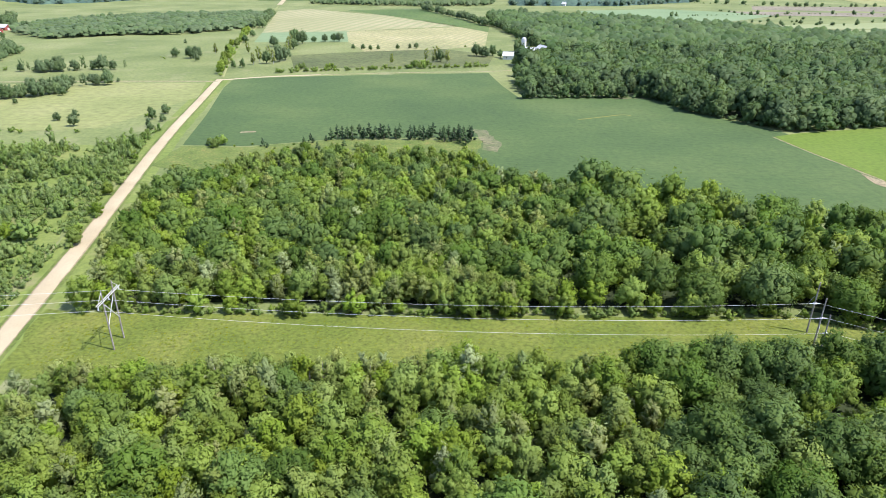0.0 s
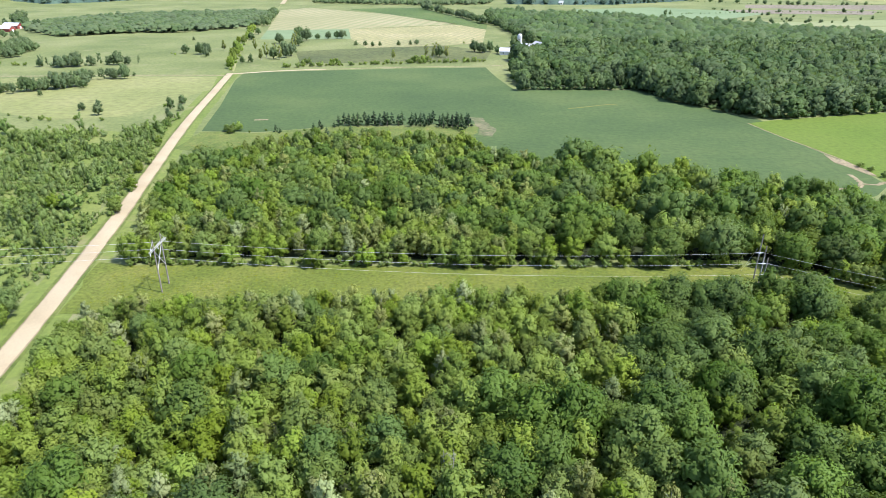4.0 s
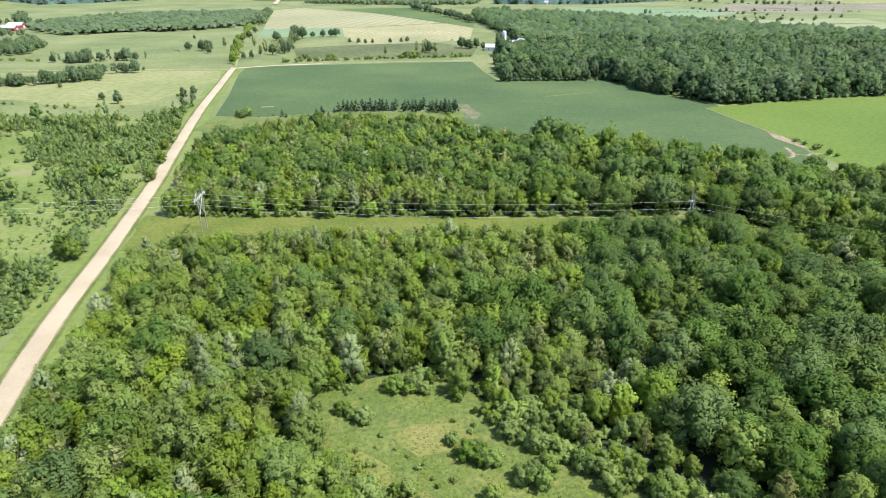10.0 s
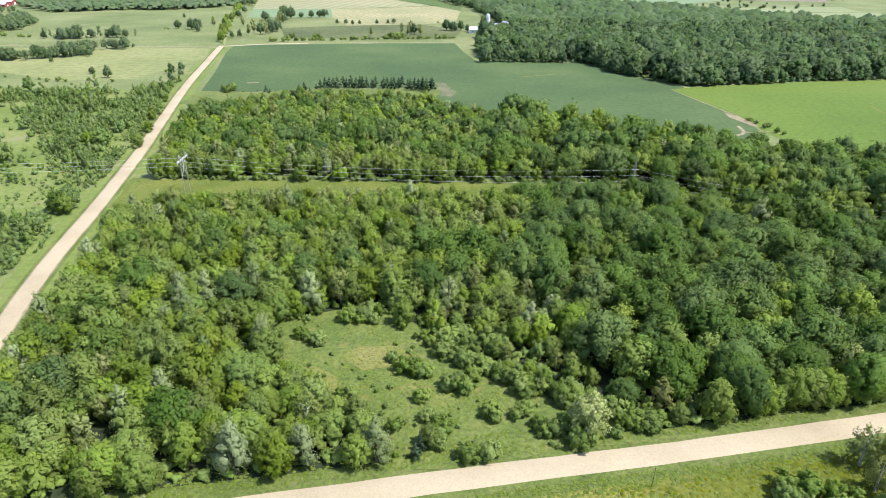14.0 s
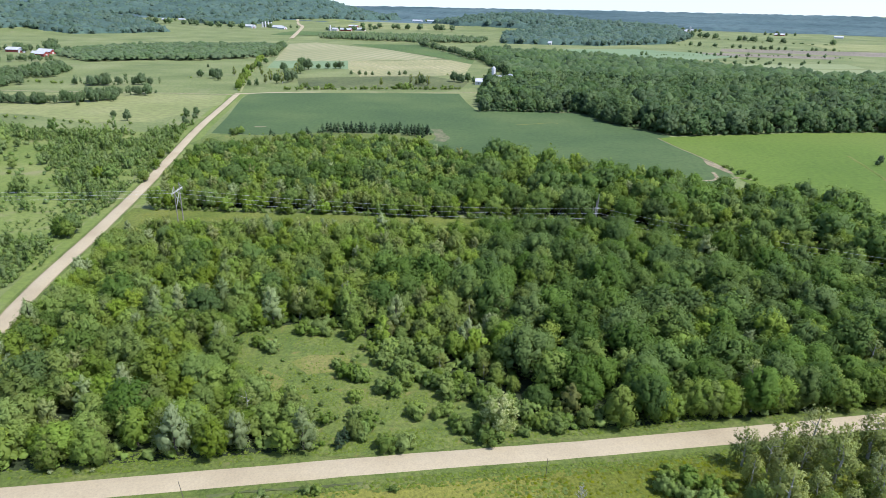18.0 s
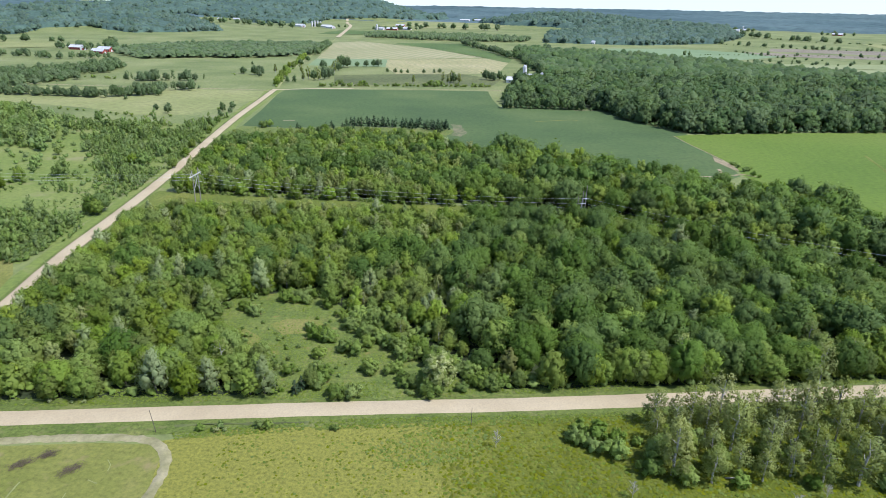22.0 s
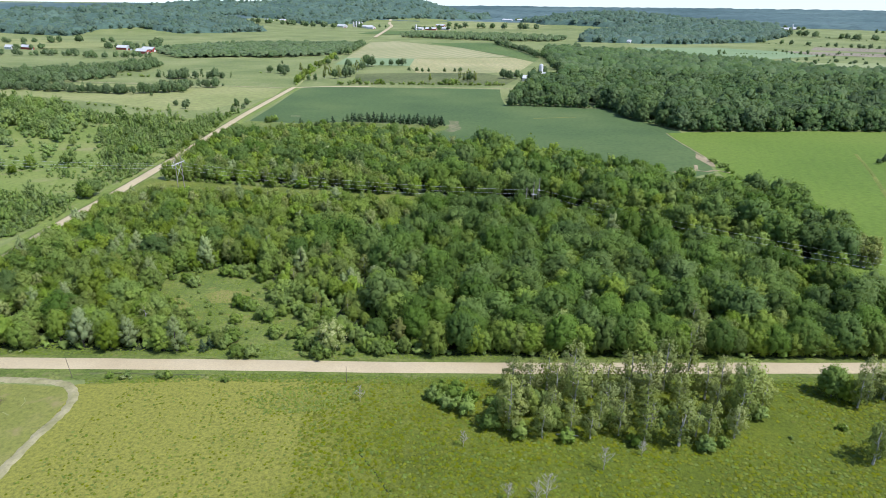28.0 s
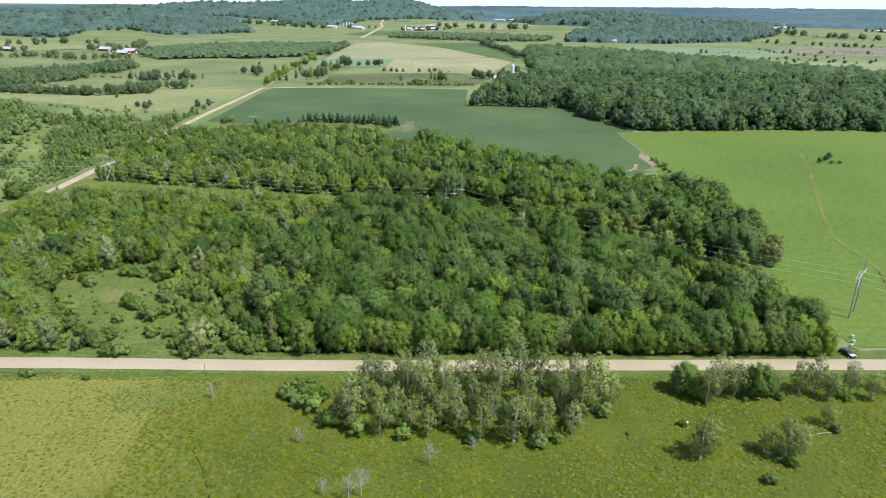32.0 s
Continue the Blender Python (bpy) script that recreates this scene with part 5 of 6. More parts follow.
group_of(["shrub"], [(48, 93), (50, 92), (52, 90.5), (49.5, 95), (53, 94), (56, 88.5), (62, 84), (68, 82), (78, 82), (92, 83), (106, 84), (57, 93), (72, 93), (86, 90), (99, 94), (108, 95), (120, 97)], 0.8, 1.4, "near")
group_of(["sapling", "shrub", "lime"], [(61, 93), (67, 95), (70, 91), (77, 94), (82, 96), (88, 97), (92, 94), (96, 97), (102, 96), (106, 99), (112, 92), (84, 92), (75, 86), (98, 90), (116, 99), (64, 88), (90, 90), (110, 86)], 0.45, 0.75, "near")
for x, y, q in ((139.5, 108.8, 0.8), (142, 107.4, 0.62), (156, 110, 0.86), (158.2, 111.2, 0.66)):
    tree("maple", x, y, q, "near", rng.randrange(4), rng.uniform(0, 360), 1.1)
for x, y, q in ((143.8, 105.2, 0.85), (147.5, 109.2, 1.0), (151, 109.4, 0.9), (138.2, 84.7, 0.9), (140.2, 86.8, 0.8), (155, 87.4, 0.85), (151.7, 89.5, 0.62), (158, 88.8, 0.72), (169.8, 113.4, 0.9), (172.4, 111.5, 0.75), (166, 112.6, 0.78), (178, 115, 0.75), (182, 113, 0.7), (188, 117, 0.75), (168, 101, 0.6)):
    tree("aspen", x, y, q, "near", rng.randrange(4), rng.uniform(0, 360), rng.uniform(0.9, 1.1))
group_of(["shrub"], [(144, 106.5), (137, 95.8), (156, 86), (169, 99), (176, 112), (153, 108), (161, 110), (150, 80)], 0.4, 0.85, "near")


# ---- power line ----
def empty_at(name, x, y, turn=0.0):
    ob = new(name)
    ob.matrix_basis = Matrix.Translation((x, y, float(height(x, y)))) @ pose(0, 0, 0, 0, 0, turn)
    return ob


def insulator(top, parent):
    """A hanging string of discs."""
    bm = bmesh.new()
    x, y, z = top
    pts, rad = [(x, y, z)], [0.03]
    for k in range(6):
        for dz, r in ((0.02, 0.04), (0.06, 0.14), (0.1, 0.14), (0.13, 0.04)):
            pts.append((x, y, z - 0.15 * k - dz)), rad.append(r)
    tube(bm, pts, rad, 8)
    return part("insulator", bm, M["white"], parent, "white stacked-disc insulator string")


def h_frame(x, y, turn, tall=15.8, arm=13.2, span=5.3, reach=5.5):
    top = tagged(empty_at("power_pole", x, y, turn), "weathered two-pole wooden power line frame with crossarm", "power pole", "power poles")
    for sx in (-1, 1):
        bm = bmesh.new()
        tube(bm, [(sx * span / 2, 0, -0.4), (sx * span / 2, 0, tall * 0.5), (sx * span / 2, 0, tall)], [0.2, 0.17, 0.13], 10)
        part("pole", bm, M["pole"], top)
    for dy in (-0.26, 0.26):
        bm = bmesh.new()
        box(bm, (-reach, dy - 0.05, arm - 0.11), (reach, dy + 0.05, arm + 0.11))
        part("crossarm", bm, M["timber"], top, "bleached grey timber crossarm")
    for sx in (-1, 1):
        bm = bmesh.new()
        tube(bm, [(sx * span / 2, 0.2 * sx, arm - 1.0), (-sx * span / 2, 0.2 * sx, arm - 7.2)], [0.1, 0.1], 6)
        part("brace", bm, M["timber"], top, "bleached diagonal timber brace")
        bm = bmesh.new()
        tube(bm, [(sx * span / 2, 0, tall - 0.4), (sx * (reach - 0.4), 0, arm + 0.15)], [0.07, 0.07], 6)
        part("strut", bm, M["timber"], top)
    for px in (-reach + 0.3, 0, reach - 0.3):
        insulator((px, 0, arm - 0.15), top)
    return top


h_frame(-98.3, 244.3, 90)
h_frame(-288, 243, 90)
h_frame(196.5, 159.6, 55)
h_frame(325, 72, 55)
# the corner structure: three separate poles with guys
CORNER = [(64.6, 232.8, 13.0), (67.4, 239.5, 13.5), (69.8, 246.6, 14.0)]
for x, y, tall in CORNER:
    top = tagged(empty_at("corner_pole", x, y, 0), "tall dark wooden corner pole of the power line", "power pole", "corner poles")
    bm = bmesh.new()
    tube(bm, [(0, 0, -0.4), (0.1, 0, tall * 0.5), (0.25, 0, tall)], [0.21, 0.18, 0.14], 10)
    part("pole", bm, M["pole"], top)
    for sx in (-1, 1):
        bm = bmesh.new()
        tube(bm, [(0.2 + 0.2 * sx, 0, 8.3), (0.2 + 0.7 * sx, 0, 8.25), (0.2 + 1.3 * sx, 0, 8.2)], [0.07, 0.13, 0.07], 8)
        part("insulator", bm, M["white"], top, "white strain insulator")
    bm = bmesh.new()
    box(bm, (-0.1, -0.22, 8.1), (0.55, 0.22, 8.45))
    part("bracket", bm, M["wire"], top, "grey steel bracket")
    bm = bmesh.new()
    tube(bm, [(0.2, 0, tall * 0.8), (-1.5, 5.0 if y > 243 else -3.0, 0)], [0.02, 0.02], 5)
    part("guy_wire", bm, M["wire"], top)


def wire(a, b, sag, radius=0.02):
    bm = bmesh.new()
    a, b = Vector(a), Vector(b)
    pts = []
    for k in range(25):
        t = k / 24
        p = a.lerp(b, t)
        p.z -= sag * 4 * t * (1 - t)
        pts.append(p)
    tube(bm, pts, [radius] * 25, 5)
    return tagged(part("power_wire", bm, M["wire"]), "thin pale aluminium power wire sagging between poles", "wire", "power wires")


def arm_point(x, y, turn, u):
    return (x + u * math.cos(radians(turn)), y + u * math.sin(radians(turn)), 12.1)


for k, u in enumerate((-5.2, 0, 5.2)):
    cx, cy, _ = CORNER[k]
    wire(arm_point(-288, 243, 90, u), arm_point(-98.3, 244.3, 90, u), 2.6)
    wire(arm_point(-98.3, 244.3, 90, u), (cx - 1.1, cy, 8.2), 2.4)
    wire((cx + 1.5, cy, 8.2), arm_point(196.5, 159.6, 55, u), 2.2)
    wire(arm_point(196.5, 159.6, 55, u), arm_point(325, 72, 55, u), 2.2)


# ---- posts by the roads ----
def thin_pole(x, y, tall, lean):
    top = tagged(empty_at("roadside_pole", x, y), "thin grey weathered pole at the road edge", "pole", "roadside poles")
    bm = bmesh.new()
    tube(bm, [(0, 0, -0.3), (lean * 0.5, 0, tall * 0.5), (lean, 0, tall)], [0.07, 0.06, 0.05], 8)
    part("shaft", bm, M["bark"], top)
    bm = bmesh.new()
    tube(bm, [(lean, 0, tall), (lean, 0, tall + 0.06)], [0.075, 0.07], 8)
    part("cap", bm, M["pole"], top, "dull metal cap")


for x, y, tall, lean in ((-38.7, 87.4, 5.4, -0.7), (26.7, 96.0, 4.6, 0.1), (175.4, 125.4, 4.6, 0.7), (-108.6, 141, 3.2, 0.0)):
    thin_pole(x, y, tall, lean)


# ---- dead trees, logs, brush ----
def dead_tree(x, y, tall, seed, spread=0.5, label="bare bleached dead tree with fine branches"):
    r = random.Random(seed)
    top = tagged(empty_at("dead_tree", x, y), label, "tree", "dead trees")
    bm = bmesh.new()
    tube(bm, [(0, 0, -0.2), (r.uniform(-0.15, 0.15), 0, tall * 0.5), (r.uniform(-0.3, 0.3), r.uniform(-0.3, 0.3), tall)], [0.016 * tall, 0.01 * tall, 0.02], 6)
    part("trunk", bm, M["dead"], top)
    for k in range(11):
        a, z = k * 2.4 + r.random(), tall * (0.22 + 0.066 * k)
        L = tall * spread * (1.05 - 0.07 * k) * r.uniform(0.6, 1.0) * 0.6
        tip = Vector((L * math.cos(a), L * math.sin(a), z + L * 1.1))
        bm = bmesh.new()
        tube(bm, [(0, 0, z), tip * 0.5 + Vector((0, 0, z * 0.5)), tip], [0.038, 0.026, 0.01], 4)
        for q in range(18):
            s0 = Vector((0, 0, z)).lerp(tip, 0.2 + 0.044 * q)
            e = s0 + Vector((r.uniform(-1, 1), r.uniform(-1, 1), r.uniform(0.3, 1.1))) * L * 0.5
            tube(bm, [s0, e], [0.016, 0.006], 3)
        part("branch", bm, M["dead"], top)
    return top


for k, (x, y, tall) in enumerate(((85, 74.5, 5.5), (32, 89, 4.5), (57, 77, 4.0), (74, 64, 6.5), (93, 80, 3.6), (67, 63, 4.0), (-20, 163.5, 11.5), (-21.5, 165, 10), (89.5, 88, 8.5), (96, 89, 7.5), (-33, 161, 9.5), (110, 122, 8.0), (105, 88, 7.0), (72, 62.5, 6.0))):
    dead_tree(x, y, tall, 300 + k, 0.62 if tall < 7 else 0.3)


def brush_pile(x, y, long, turn, seed):
    r = random.Random(seed)
    top = tagged(empty_at("brush_pile", x, y, turn), "heap of cut dark brushwood lying on mown grass", "brushwood", "brush piles")
    bm = bmesh.new()
    for q in range(180):
        c = Vector((r.gauss(0, long * 0.22), r.gauss(0, 0.6), abs(r.gauss(0.15, 0.25))))
        d = Vector((r.uniform(-1, 1), r.uniform(-0.6, 0.6), r.uniform(-0.1, 0.3))) * r.uniform(0.6, 1.6)
        tube(bm, [c - d * 0.8, c, c + d * 0.8], [0.015, 0.035, 0.01], 3)
    tagged(part("branch_heap", bm, M["brush"], top), kind="stuff")


brush_pile(-49.1, 74.7, 4.5, 55, 1)
brush_pile(-59.6, 75.2, 5.5, 48, 2)
brush_pile(-56.2, 78.4, 3.0, 30, 3)
bm = bmesh.new()
tube(bm, [(76.0, 84.0, 0.25), (78.3, 84.3, 0.3), (80.6, 84.2, 0.22)], [0.12, 0.15, 0.08], 8)
tagged(part("fallen_log", bm, M["dead"]), "bleached fallen log lying in the grass", "log")
bm = bmesh.new()
tube(bm, [(163, 96.2, 0.2), (165.5, 97.4, 0.35), (168, 98.2, 0.2)], [0.08, 0.1, 0.05], 8)
tagged(part("fallen_log", bm, M["dead"]), "bleached fallen log lying in the grass", "log")
bm = bmesh.new()
bmesh.ops.create_icosphere(bm, subdivisions=2, radius=0.36)
for v in bm.verts:
    v.co = v.co * (1 + 0.25 * noise.noise(v.co * 2.2)) * 1.0
    v.co.z = v.co.z * 0.7 + 0.25
    v.co += Vector((138, 97, 0))
tagged(part("boulder", bm, M["concrete"]), "pale grey boulder in the meadow", "rock")


for x, y, q in ((-26.4, 88.8, 0.2), (-67.1, 95.3, 0.16), (-59.4, 96.0, 0.15), (-62.2, 95.6, 0.13), (-24.8, 89.2, 0.14)):
    tree("blossom", x, y, q, "mid", 0, 80 * q * x, 0.7, "low bush with pale blossom on the road verge")
strip("bank", [(-36, 89.9), (-29, 91.0), (-22, 91.9), (-15, 92.8), (-8, 93.8)], 0.55, "grazed", "bare brown bank of the roadside ditch", "bank", 0.1, 0.15, 0.4, 30)
# flat strips without depth; the near-black one paints the ditch's shadow
for pts, k in (([(31.6, 77), (32.1, 72.5), (34, 69), (36, 65.7), (38.7, 59)], 31), ([(36, 72.5), (38, 69.8), (40.5, 67.3), (43.9, 62.9), (46.3, 59.5), (50, 54)], 32)):
    strip("ditch", pts, 0.4 if k == 32 else 0.3, "forest_floor" if k == 32 else "verge", "narrow meadow ditch, a flat strip with its crease shade in the colour", "ditch", 0.07, 0.0, 0.3, k)

group_of(["shrub"], [(124.9, 90.8), (129.5, 80.8), (133, 78)], 0.22, 0.32, "mid", 0.8)

# ---- parked car ----
def loft(bm, sections):
    """A skin through cross-sections of equally many points, closed at both ends."""
    rings = [[bm.verts.new(p) for p in s] for s in sections]
    n = len(rings[0])
    for a, b in zip(rings, rings[1:]):
        for k in range(n):
            bm.faces.new((a[k], a[(k + 1) % n], b[(k + 1) % n], b[k]))
    bm.faces.new(rings[0][::-1]), bm.faces.new(rings[-1])
    bmesh.ops.recalc_face_normals(bm, faces=bm.faces[:])


M["car"] = plain_mat("dark_car_paint", (0.02, 0.022, 0.025), (0.03, 0.032, 0.036), 0.5, 0.25, 0.3, 0)
M["tyre"] = plain_mat("black_rubber", (0.015, 0.015, 0.015), (0.03, 0.03, 0.03), 8, 0.85)
M["glass"] = plain_mat("dark_window_glass", (0.03, 0.035, 0.04), (0.05, 0.055, 0.06), 1, 0.08, 0, 0)


def car(x, y, turn):
    top = tagged(empty_at("parked_car", x, y, turn), "dark parked car with a pale bonnet at the road edge", "car")
    bm = bmesh.new()
    secs = []
    for cx, w, z0, z1 in ((-2.1, 0.7, 0.45, 0.8), (-1.95, 0.82, 0.32, 0.95), (-0.8, 0.88, 0.28, 0.98), (0.8, 0.88, 0.28, 0.95), (1.8, 0.82, 0.32, 0.82), (2.1, 0.7, 0.42, 0.7)):
        secs.append([(cx, -w, z0), (cx, w, z0), (cx, w, z1 - 0.12), (cx, w * 0.9, z1), (cx, -w * 0.9, z1), (cx, -w, z1 - 0.12)])
    loft(bm, secs)
    part("body", bm, M["car"], top)
    bm = bmesh.new()
    loft(bm, [[(cx, -w, 0.94), (cx, w, 0.94), (cx, w * 0.82, z), (cx, -w * 0.82, z)] for cx, w, z in ((-1.6, 0.8, 1.0), (-1.2, 0.8, 1.38), (-0.2, 0.8, 1.45), (0.35, 0.8, 1.36), (0.95, 0.8, 0.98))])
    part("cabin", bm, M["glass"], top, "dark tinted windows")
    bm = bmesh.new()
    box(bm, (1.0, -0.74, 0.86), (1.98, 0.74, 0.95))
    bmesh.ops.bevel(bm, geom=bm.edges[:], offset=0.03, segments=2, affect="EDGES")
    part("bonnet", bm, M["white"], top, "pale painted bonnet")
    for wx in (-1.3, 1.3):
        for wy in (-0.82, 0.82):
            bm = bmesh.new()
            tube(bm, [(wx, wy - 0.1, 0.32), (wx, wy + 0.1, 0.32)], [0.32, 0.32], 18)
            w = part("wheel", bm, M["tyre"], top)
            bm = bmesh.new()
            tube(bm, [(wx, wy - 0.12, 0.32), (wx, wy + 0.12, 0.32)], [0.19, 0.19], 14)
            part("rim", bm, M["wire"], w, "silver wheel rim")
    for wy in (-0.6, 0.6):
        bm = bmesh.new()
        box(bm, (2.02, wy - 0.14, 0.56), (2.1, wy + 0.14, 0.68))
        part("headlight", bm, M["white"], top)


car(185.3, 134.1, -62)


for x, y in [(190.8, 144.6), (189.9, 141.5), (188.4, 139.1)]:
    bm = bmesh.new()
    box(bm, (-0.35, -0.3, 0.0), (0.35, 0.3, 0.7))
    bmesh.ops.bevel(bm, geom=bm.edges[:], offset=0.04, segments=2, affect="EDGES")
    top = tagged(part("white_box", bm, M["white"]), "small white painted box standing in the grass", "box", "white boxes")
    top.location = (x, y, 0.08)
    bm = bmesh.new()
    box(bm, (-0.4, -0.35, 0.703), (0.4, 0.35, 0.76))
    part("lid", bm, M["roof"], top)


# ---- farms ----
def building(x, y, turn, w, l, eave, ridge, wall, roof, name="barn", label="barn", doors=2, windows=3):
    top = tagged(empty_at(name, x, y, turn), label, "building")
    bm = bmesh.new()
    loft(bm, [[(-w / 2, s, -0.5), (w / 2, s, -0.5), (w / 2, s, eave), (0, s, ridge), (-w / 2, s, eave)] for s in (-l / 2, l / 2)])
    body = part("wall", bm, M[wall], top)
    for sx in (-1, 1):
        bm = bmesh.new()
        slope = (ridge - eave) / (w / 2)
        o = 0.5
        sec = [(0, ridge + 0.05), (sx * (w / 2 + o), eave - slope * o + 0.05), (sx * (w / 2 + o), eave - slope * o + 0.25), (0, ridge + 0.25)]
        loft(bm, [[(px, s, pz) for px, pz in sec] for s in (-l / 2 - o, l / 2 + o)])
        part("roof", bm, M[roof], top)
    for k in range(windows):
        for sx in (-1, 1):
            yy = -l / 2 + (k + 0.5) * l / windows
            bm = bmesh.new()
            box(bm, (sx * w / 2 - 0.06, yy - 0.5, eave * 0.35), (sx * w / 2 + 0.06, yy + 0.5, eave * 0.7))
            part("window", bm, M["glass"], top)
    for k in range(doors):
        s = (-1, 1)[k % 2]
        bm = bmesh.new()
        box(bm, (-1.6, s * l / 2 - 0.07, 0), (1.6, s * l / 2 + 0.07, min(3.2, eave)))
        part("door", bm, M["white"] if wall != "white" else M["red"], top)
    return top


def silo(x, y, r, tall, mat="concrete"):
    top = tagged(empty_at("silo", x, y), "round pale concrete silo with a domed metal cap", "silo", "silos")
    bm = bmesh.new()
    pts, rad = [(0, 0, -0.5)], [r]
    for k in range(1, 12):
        pts += [(0, 0, tall * k / 12 - 0.05), (0, 0, tall * k / 12), (0, 0, tall * k / 12 + 0.05)]
        rad += [r, r + 0.05, r]
    tube(bm, pts + [(0, 0, tall)], rad + [r], 20)
    part("shaft", bm, M[mat], top)
    bm = bmesh.new()
    tube(bm, [(0, 0, tall + 0.003)] + [(0, 0, tall + r * math.sin(a)) for a in (0.35, 0.7, 1.05, 1.4)], [r + 0.1] + [r * math.cos(a) for a in (0.35, 0.7, 1.05, 1.4)], 20)
    part("dome", bm, M["roof"], top, "pale metal dome")
    bm = bmesh.new()
    box(bm, (-0.5, -r - 0.7, 0), (0.5, -r + 0.2, tall * 0.95))
    part("chute", bm, M["roof"], top)


silo(66, 752, 2.3, 17)
building(57, 745, 80, 10, 22, 3.6, 6.4, "white", "roof", "barn", "low white farm building with a pale metal roof")
building(92, 792, 20, 9, 16, 4.0, 7.0, "white", "roof", "farmhouse", "white farmhouse with a pale roof among trees")
building(77, 766, 65, 12, 20, 4.0, 8.0, "red", "roof", "barn", "weathered red barn beside the silo")
building(36, 790, 70, 5, 8, 2.5, 3.8, "pole", "bark", "shed", "small dark shed at the field edge", 1, 1)
for dx, dy, tall in ((-526, 2040, 13), (-519, 2046, 15), (-511, 2050, 14), (-503, 2052, 13), (-306, 1925, 13)):
    silo(dx, dy, 2.4, tall, "concrete")
FARMS = [(-560, 2030, 70, 16, 40, "white"), (-475, 2010, 75, 18, 46, "white"), (-540, 1990, 20, 14, 30, "white"), (-450, 1960, 60, 16, 34, "white"),
         (-300, 1940, 70, 15, 36, "white"), (-262, 1930, 80, 16, 40, "red"), (-225, 1960, 70, 14, 34, "white"), (-270, 2160, 75, 14, 36, "red"),
         (-590, 1000, 75, 12, 30, "red"), (-606, 1045, 75, 13, 32, "red"), (-670, 1070, 80, 13, 30, "red"), (-655, 1064, 20, 10, 14, "white"), (-829, 1032, 70, 10, 34, "red"), (-858, 1026, 80, 9, 20, "white"),
         (-950, 2390, 70, 16, 40, "white"), (-900, 2400, 70, 14, 30, "white"), (-90, 2800, 75, 18, 50, "white"), (-40, 2810, 75, 18, 44, "white"), (20, 2790, 80, 16, 40, "white"),
         (830, 2330, 60, 18, 46, "white"), (870, 2360, 75, 14, 30, "white"), (1080, 2150, 60, 16, 36, "red"), (1210, 2050, 70, 14, 30, "white"), (230, 1560, 60, 10, 18, "white"), (255, 1545, 60, 9, 14, "white")]
for x, y, turn, w, l, wall in FARMS:
    building(x, y, turn, w * 0.85, l * 0.8, 4.0, 7.5, wall, "roof", "barn", ("red barn with a pale metal roof on a far farm" if wall == "red" else "white farm building with a pale roof far away"))
for x, y, turn in ((420, 3600, 80), (700, 3500, 75), (760, 3560, 85), (980, 3450, 70), (1040, 3480, 80), (1550, 3200, 75), (-1700, 2300, 70), (-1560, 2150, 60)):
    building(x, y, turn, 9, 24, 3.6, 6, "white", "roof", "barn", "long white building on the far plain")
silo(865, 2345, 2.6, 15)
for fx, fy in ((-690, 1080), (-630, 1070), (-829, 1032), (57, 745), (85, 775), (-475, 2010), (-290, 1940), (-540, 2030), (-230, 1960), (-930, 2395), (850, 2340), (1080, 2150), (-40, 2800)):
    for k in range(7):
        a, d = rng.uniform(0, 6.28), rng.uniform(14, 40) * (1 if fy < 1500 else 1.6)
        if fy > 900 or k < 2:
            tree(rng.choice(["oak", "maple"]), fx + d * math.cos(a), fy + abs(d * math.sin(a)) * (1 if k < 4 else -0.3), rng.uniform(0.75, 1.2), "far", rng.randrange(3), rng.uniform(0, 360))

# ---- bare soil ----
field("soil_patch", [(-1, 462), (7, 460), (10, 445), (12.4, 427), (9, 415), (2, 419), (3, 436)], "bare", "half-bare tan soil at the field edge", "soil", 0.1, rag=1.3)
field("soil_patch", [(164, 378), (167.5, 364), (168.5, 352), (167.5, 342), (165, 345), (163.5, 353), (161, 363)], "dirt", "bare brown soil in the field corner", "soil", 0.14, rag=0.7)
strip("soil_patch", [(141, 326), (150, 327.5), (155, 334), (157, 345)], 2.0, "dirt", "curved bare tan track at the field corner", "soil", 0.14, 0.02, 0.6, 33)
strip("soil_patch", [(155, 332), (160, 331), (166, 334), (172, 330)], 1.8, "dirt", "bare tan track at the field corner", "soil", 0.15, 0.02, 0.6, 34)
field("soil_patch", [(-126, 456), (-118, 457), (-118, 459.5), (-126, 458.5)], "dirt", "small pale bare patch in the soybeans", "soil", 0.12)
strip("soil_streak", [(63, 485), (75, 490), (91, 497), (97, 495)], 2.2, "mown", "thin dry streak in the soybeans", "soil", 0.08, 0.02, 0.8)
strip("soil_streak", [(100, 548), (112, 549.5), (126, 549)], 3.0, "bare", "dry strip between soybeans and forest", "soil", 0.1, 0.02, 0.9)
strip("dry_clippings", [(-45.2, 63.0), (-45.8, 65.7), (-46.3, 68.6)], 0.34, "pasture", "thin pale streak of dried grass clippings", "grass", 0.08, 0.03, 0.22, 20)
strip("dry_clippings", [(-44.3, 72.3), (-43.1, 71.9), (-42.1, 71.6)], 0.34, "pasture", "thin pale streak of dried grass clippings", "grass", 0.08, 0.03, 0.22, 21)
strip("dry_clippings", [(-43.6, 66.4), (-43.7, 67.5)], 0.34, "pasture", "thin pale streak of dried grass clippings", "grass", 0.08, 0.03, 0.22, 22)
strip("dry_clippings", [(-42.0, 75.0), (-42.5, 76.8), (-43.8, 78.1)], 0.34, "pasture", "thin pale streak of dried grass clippings", "grass", 0.08, 0.03, 0.22, 23)
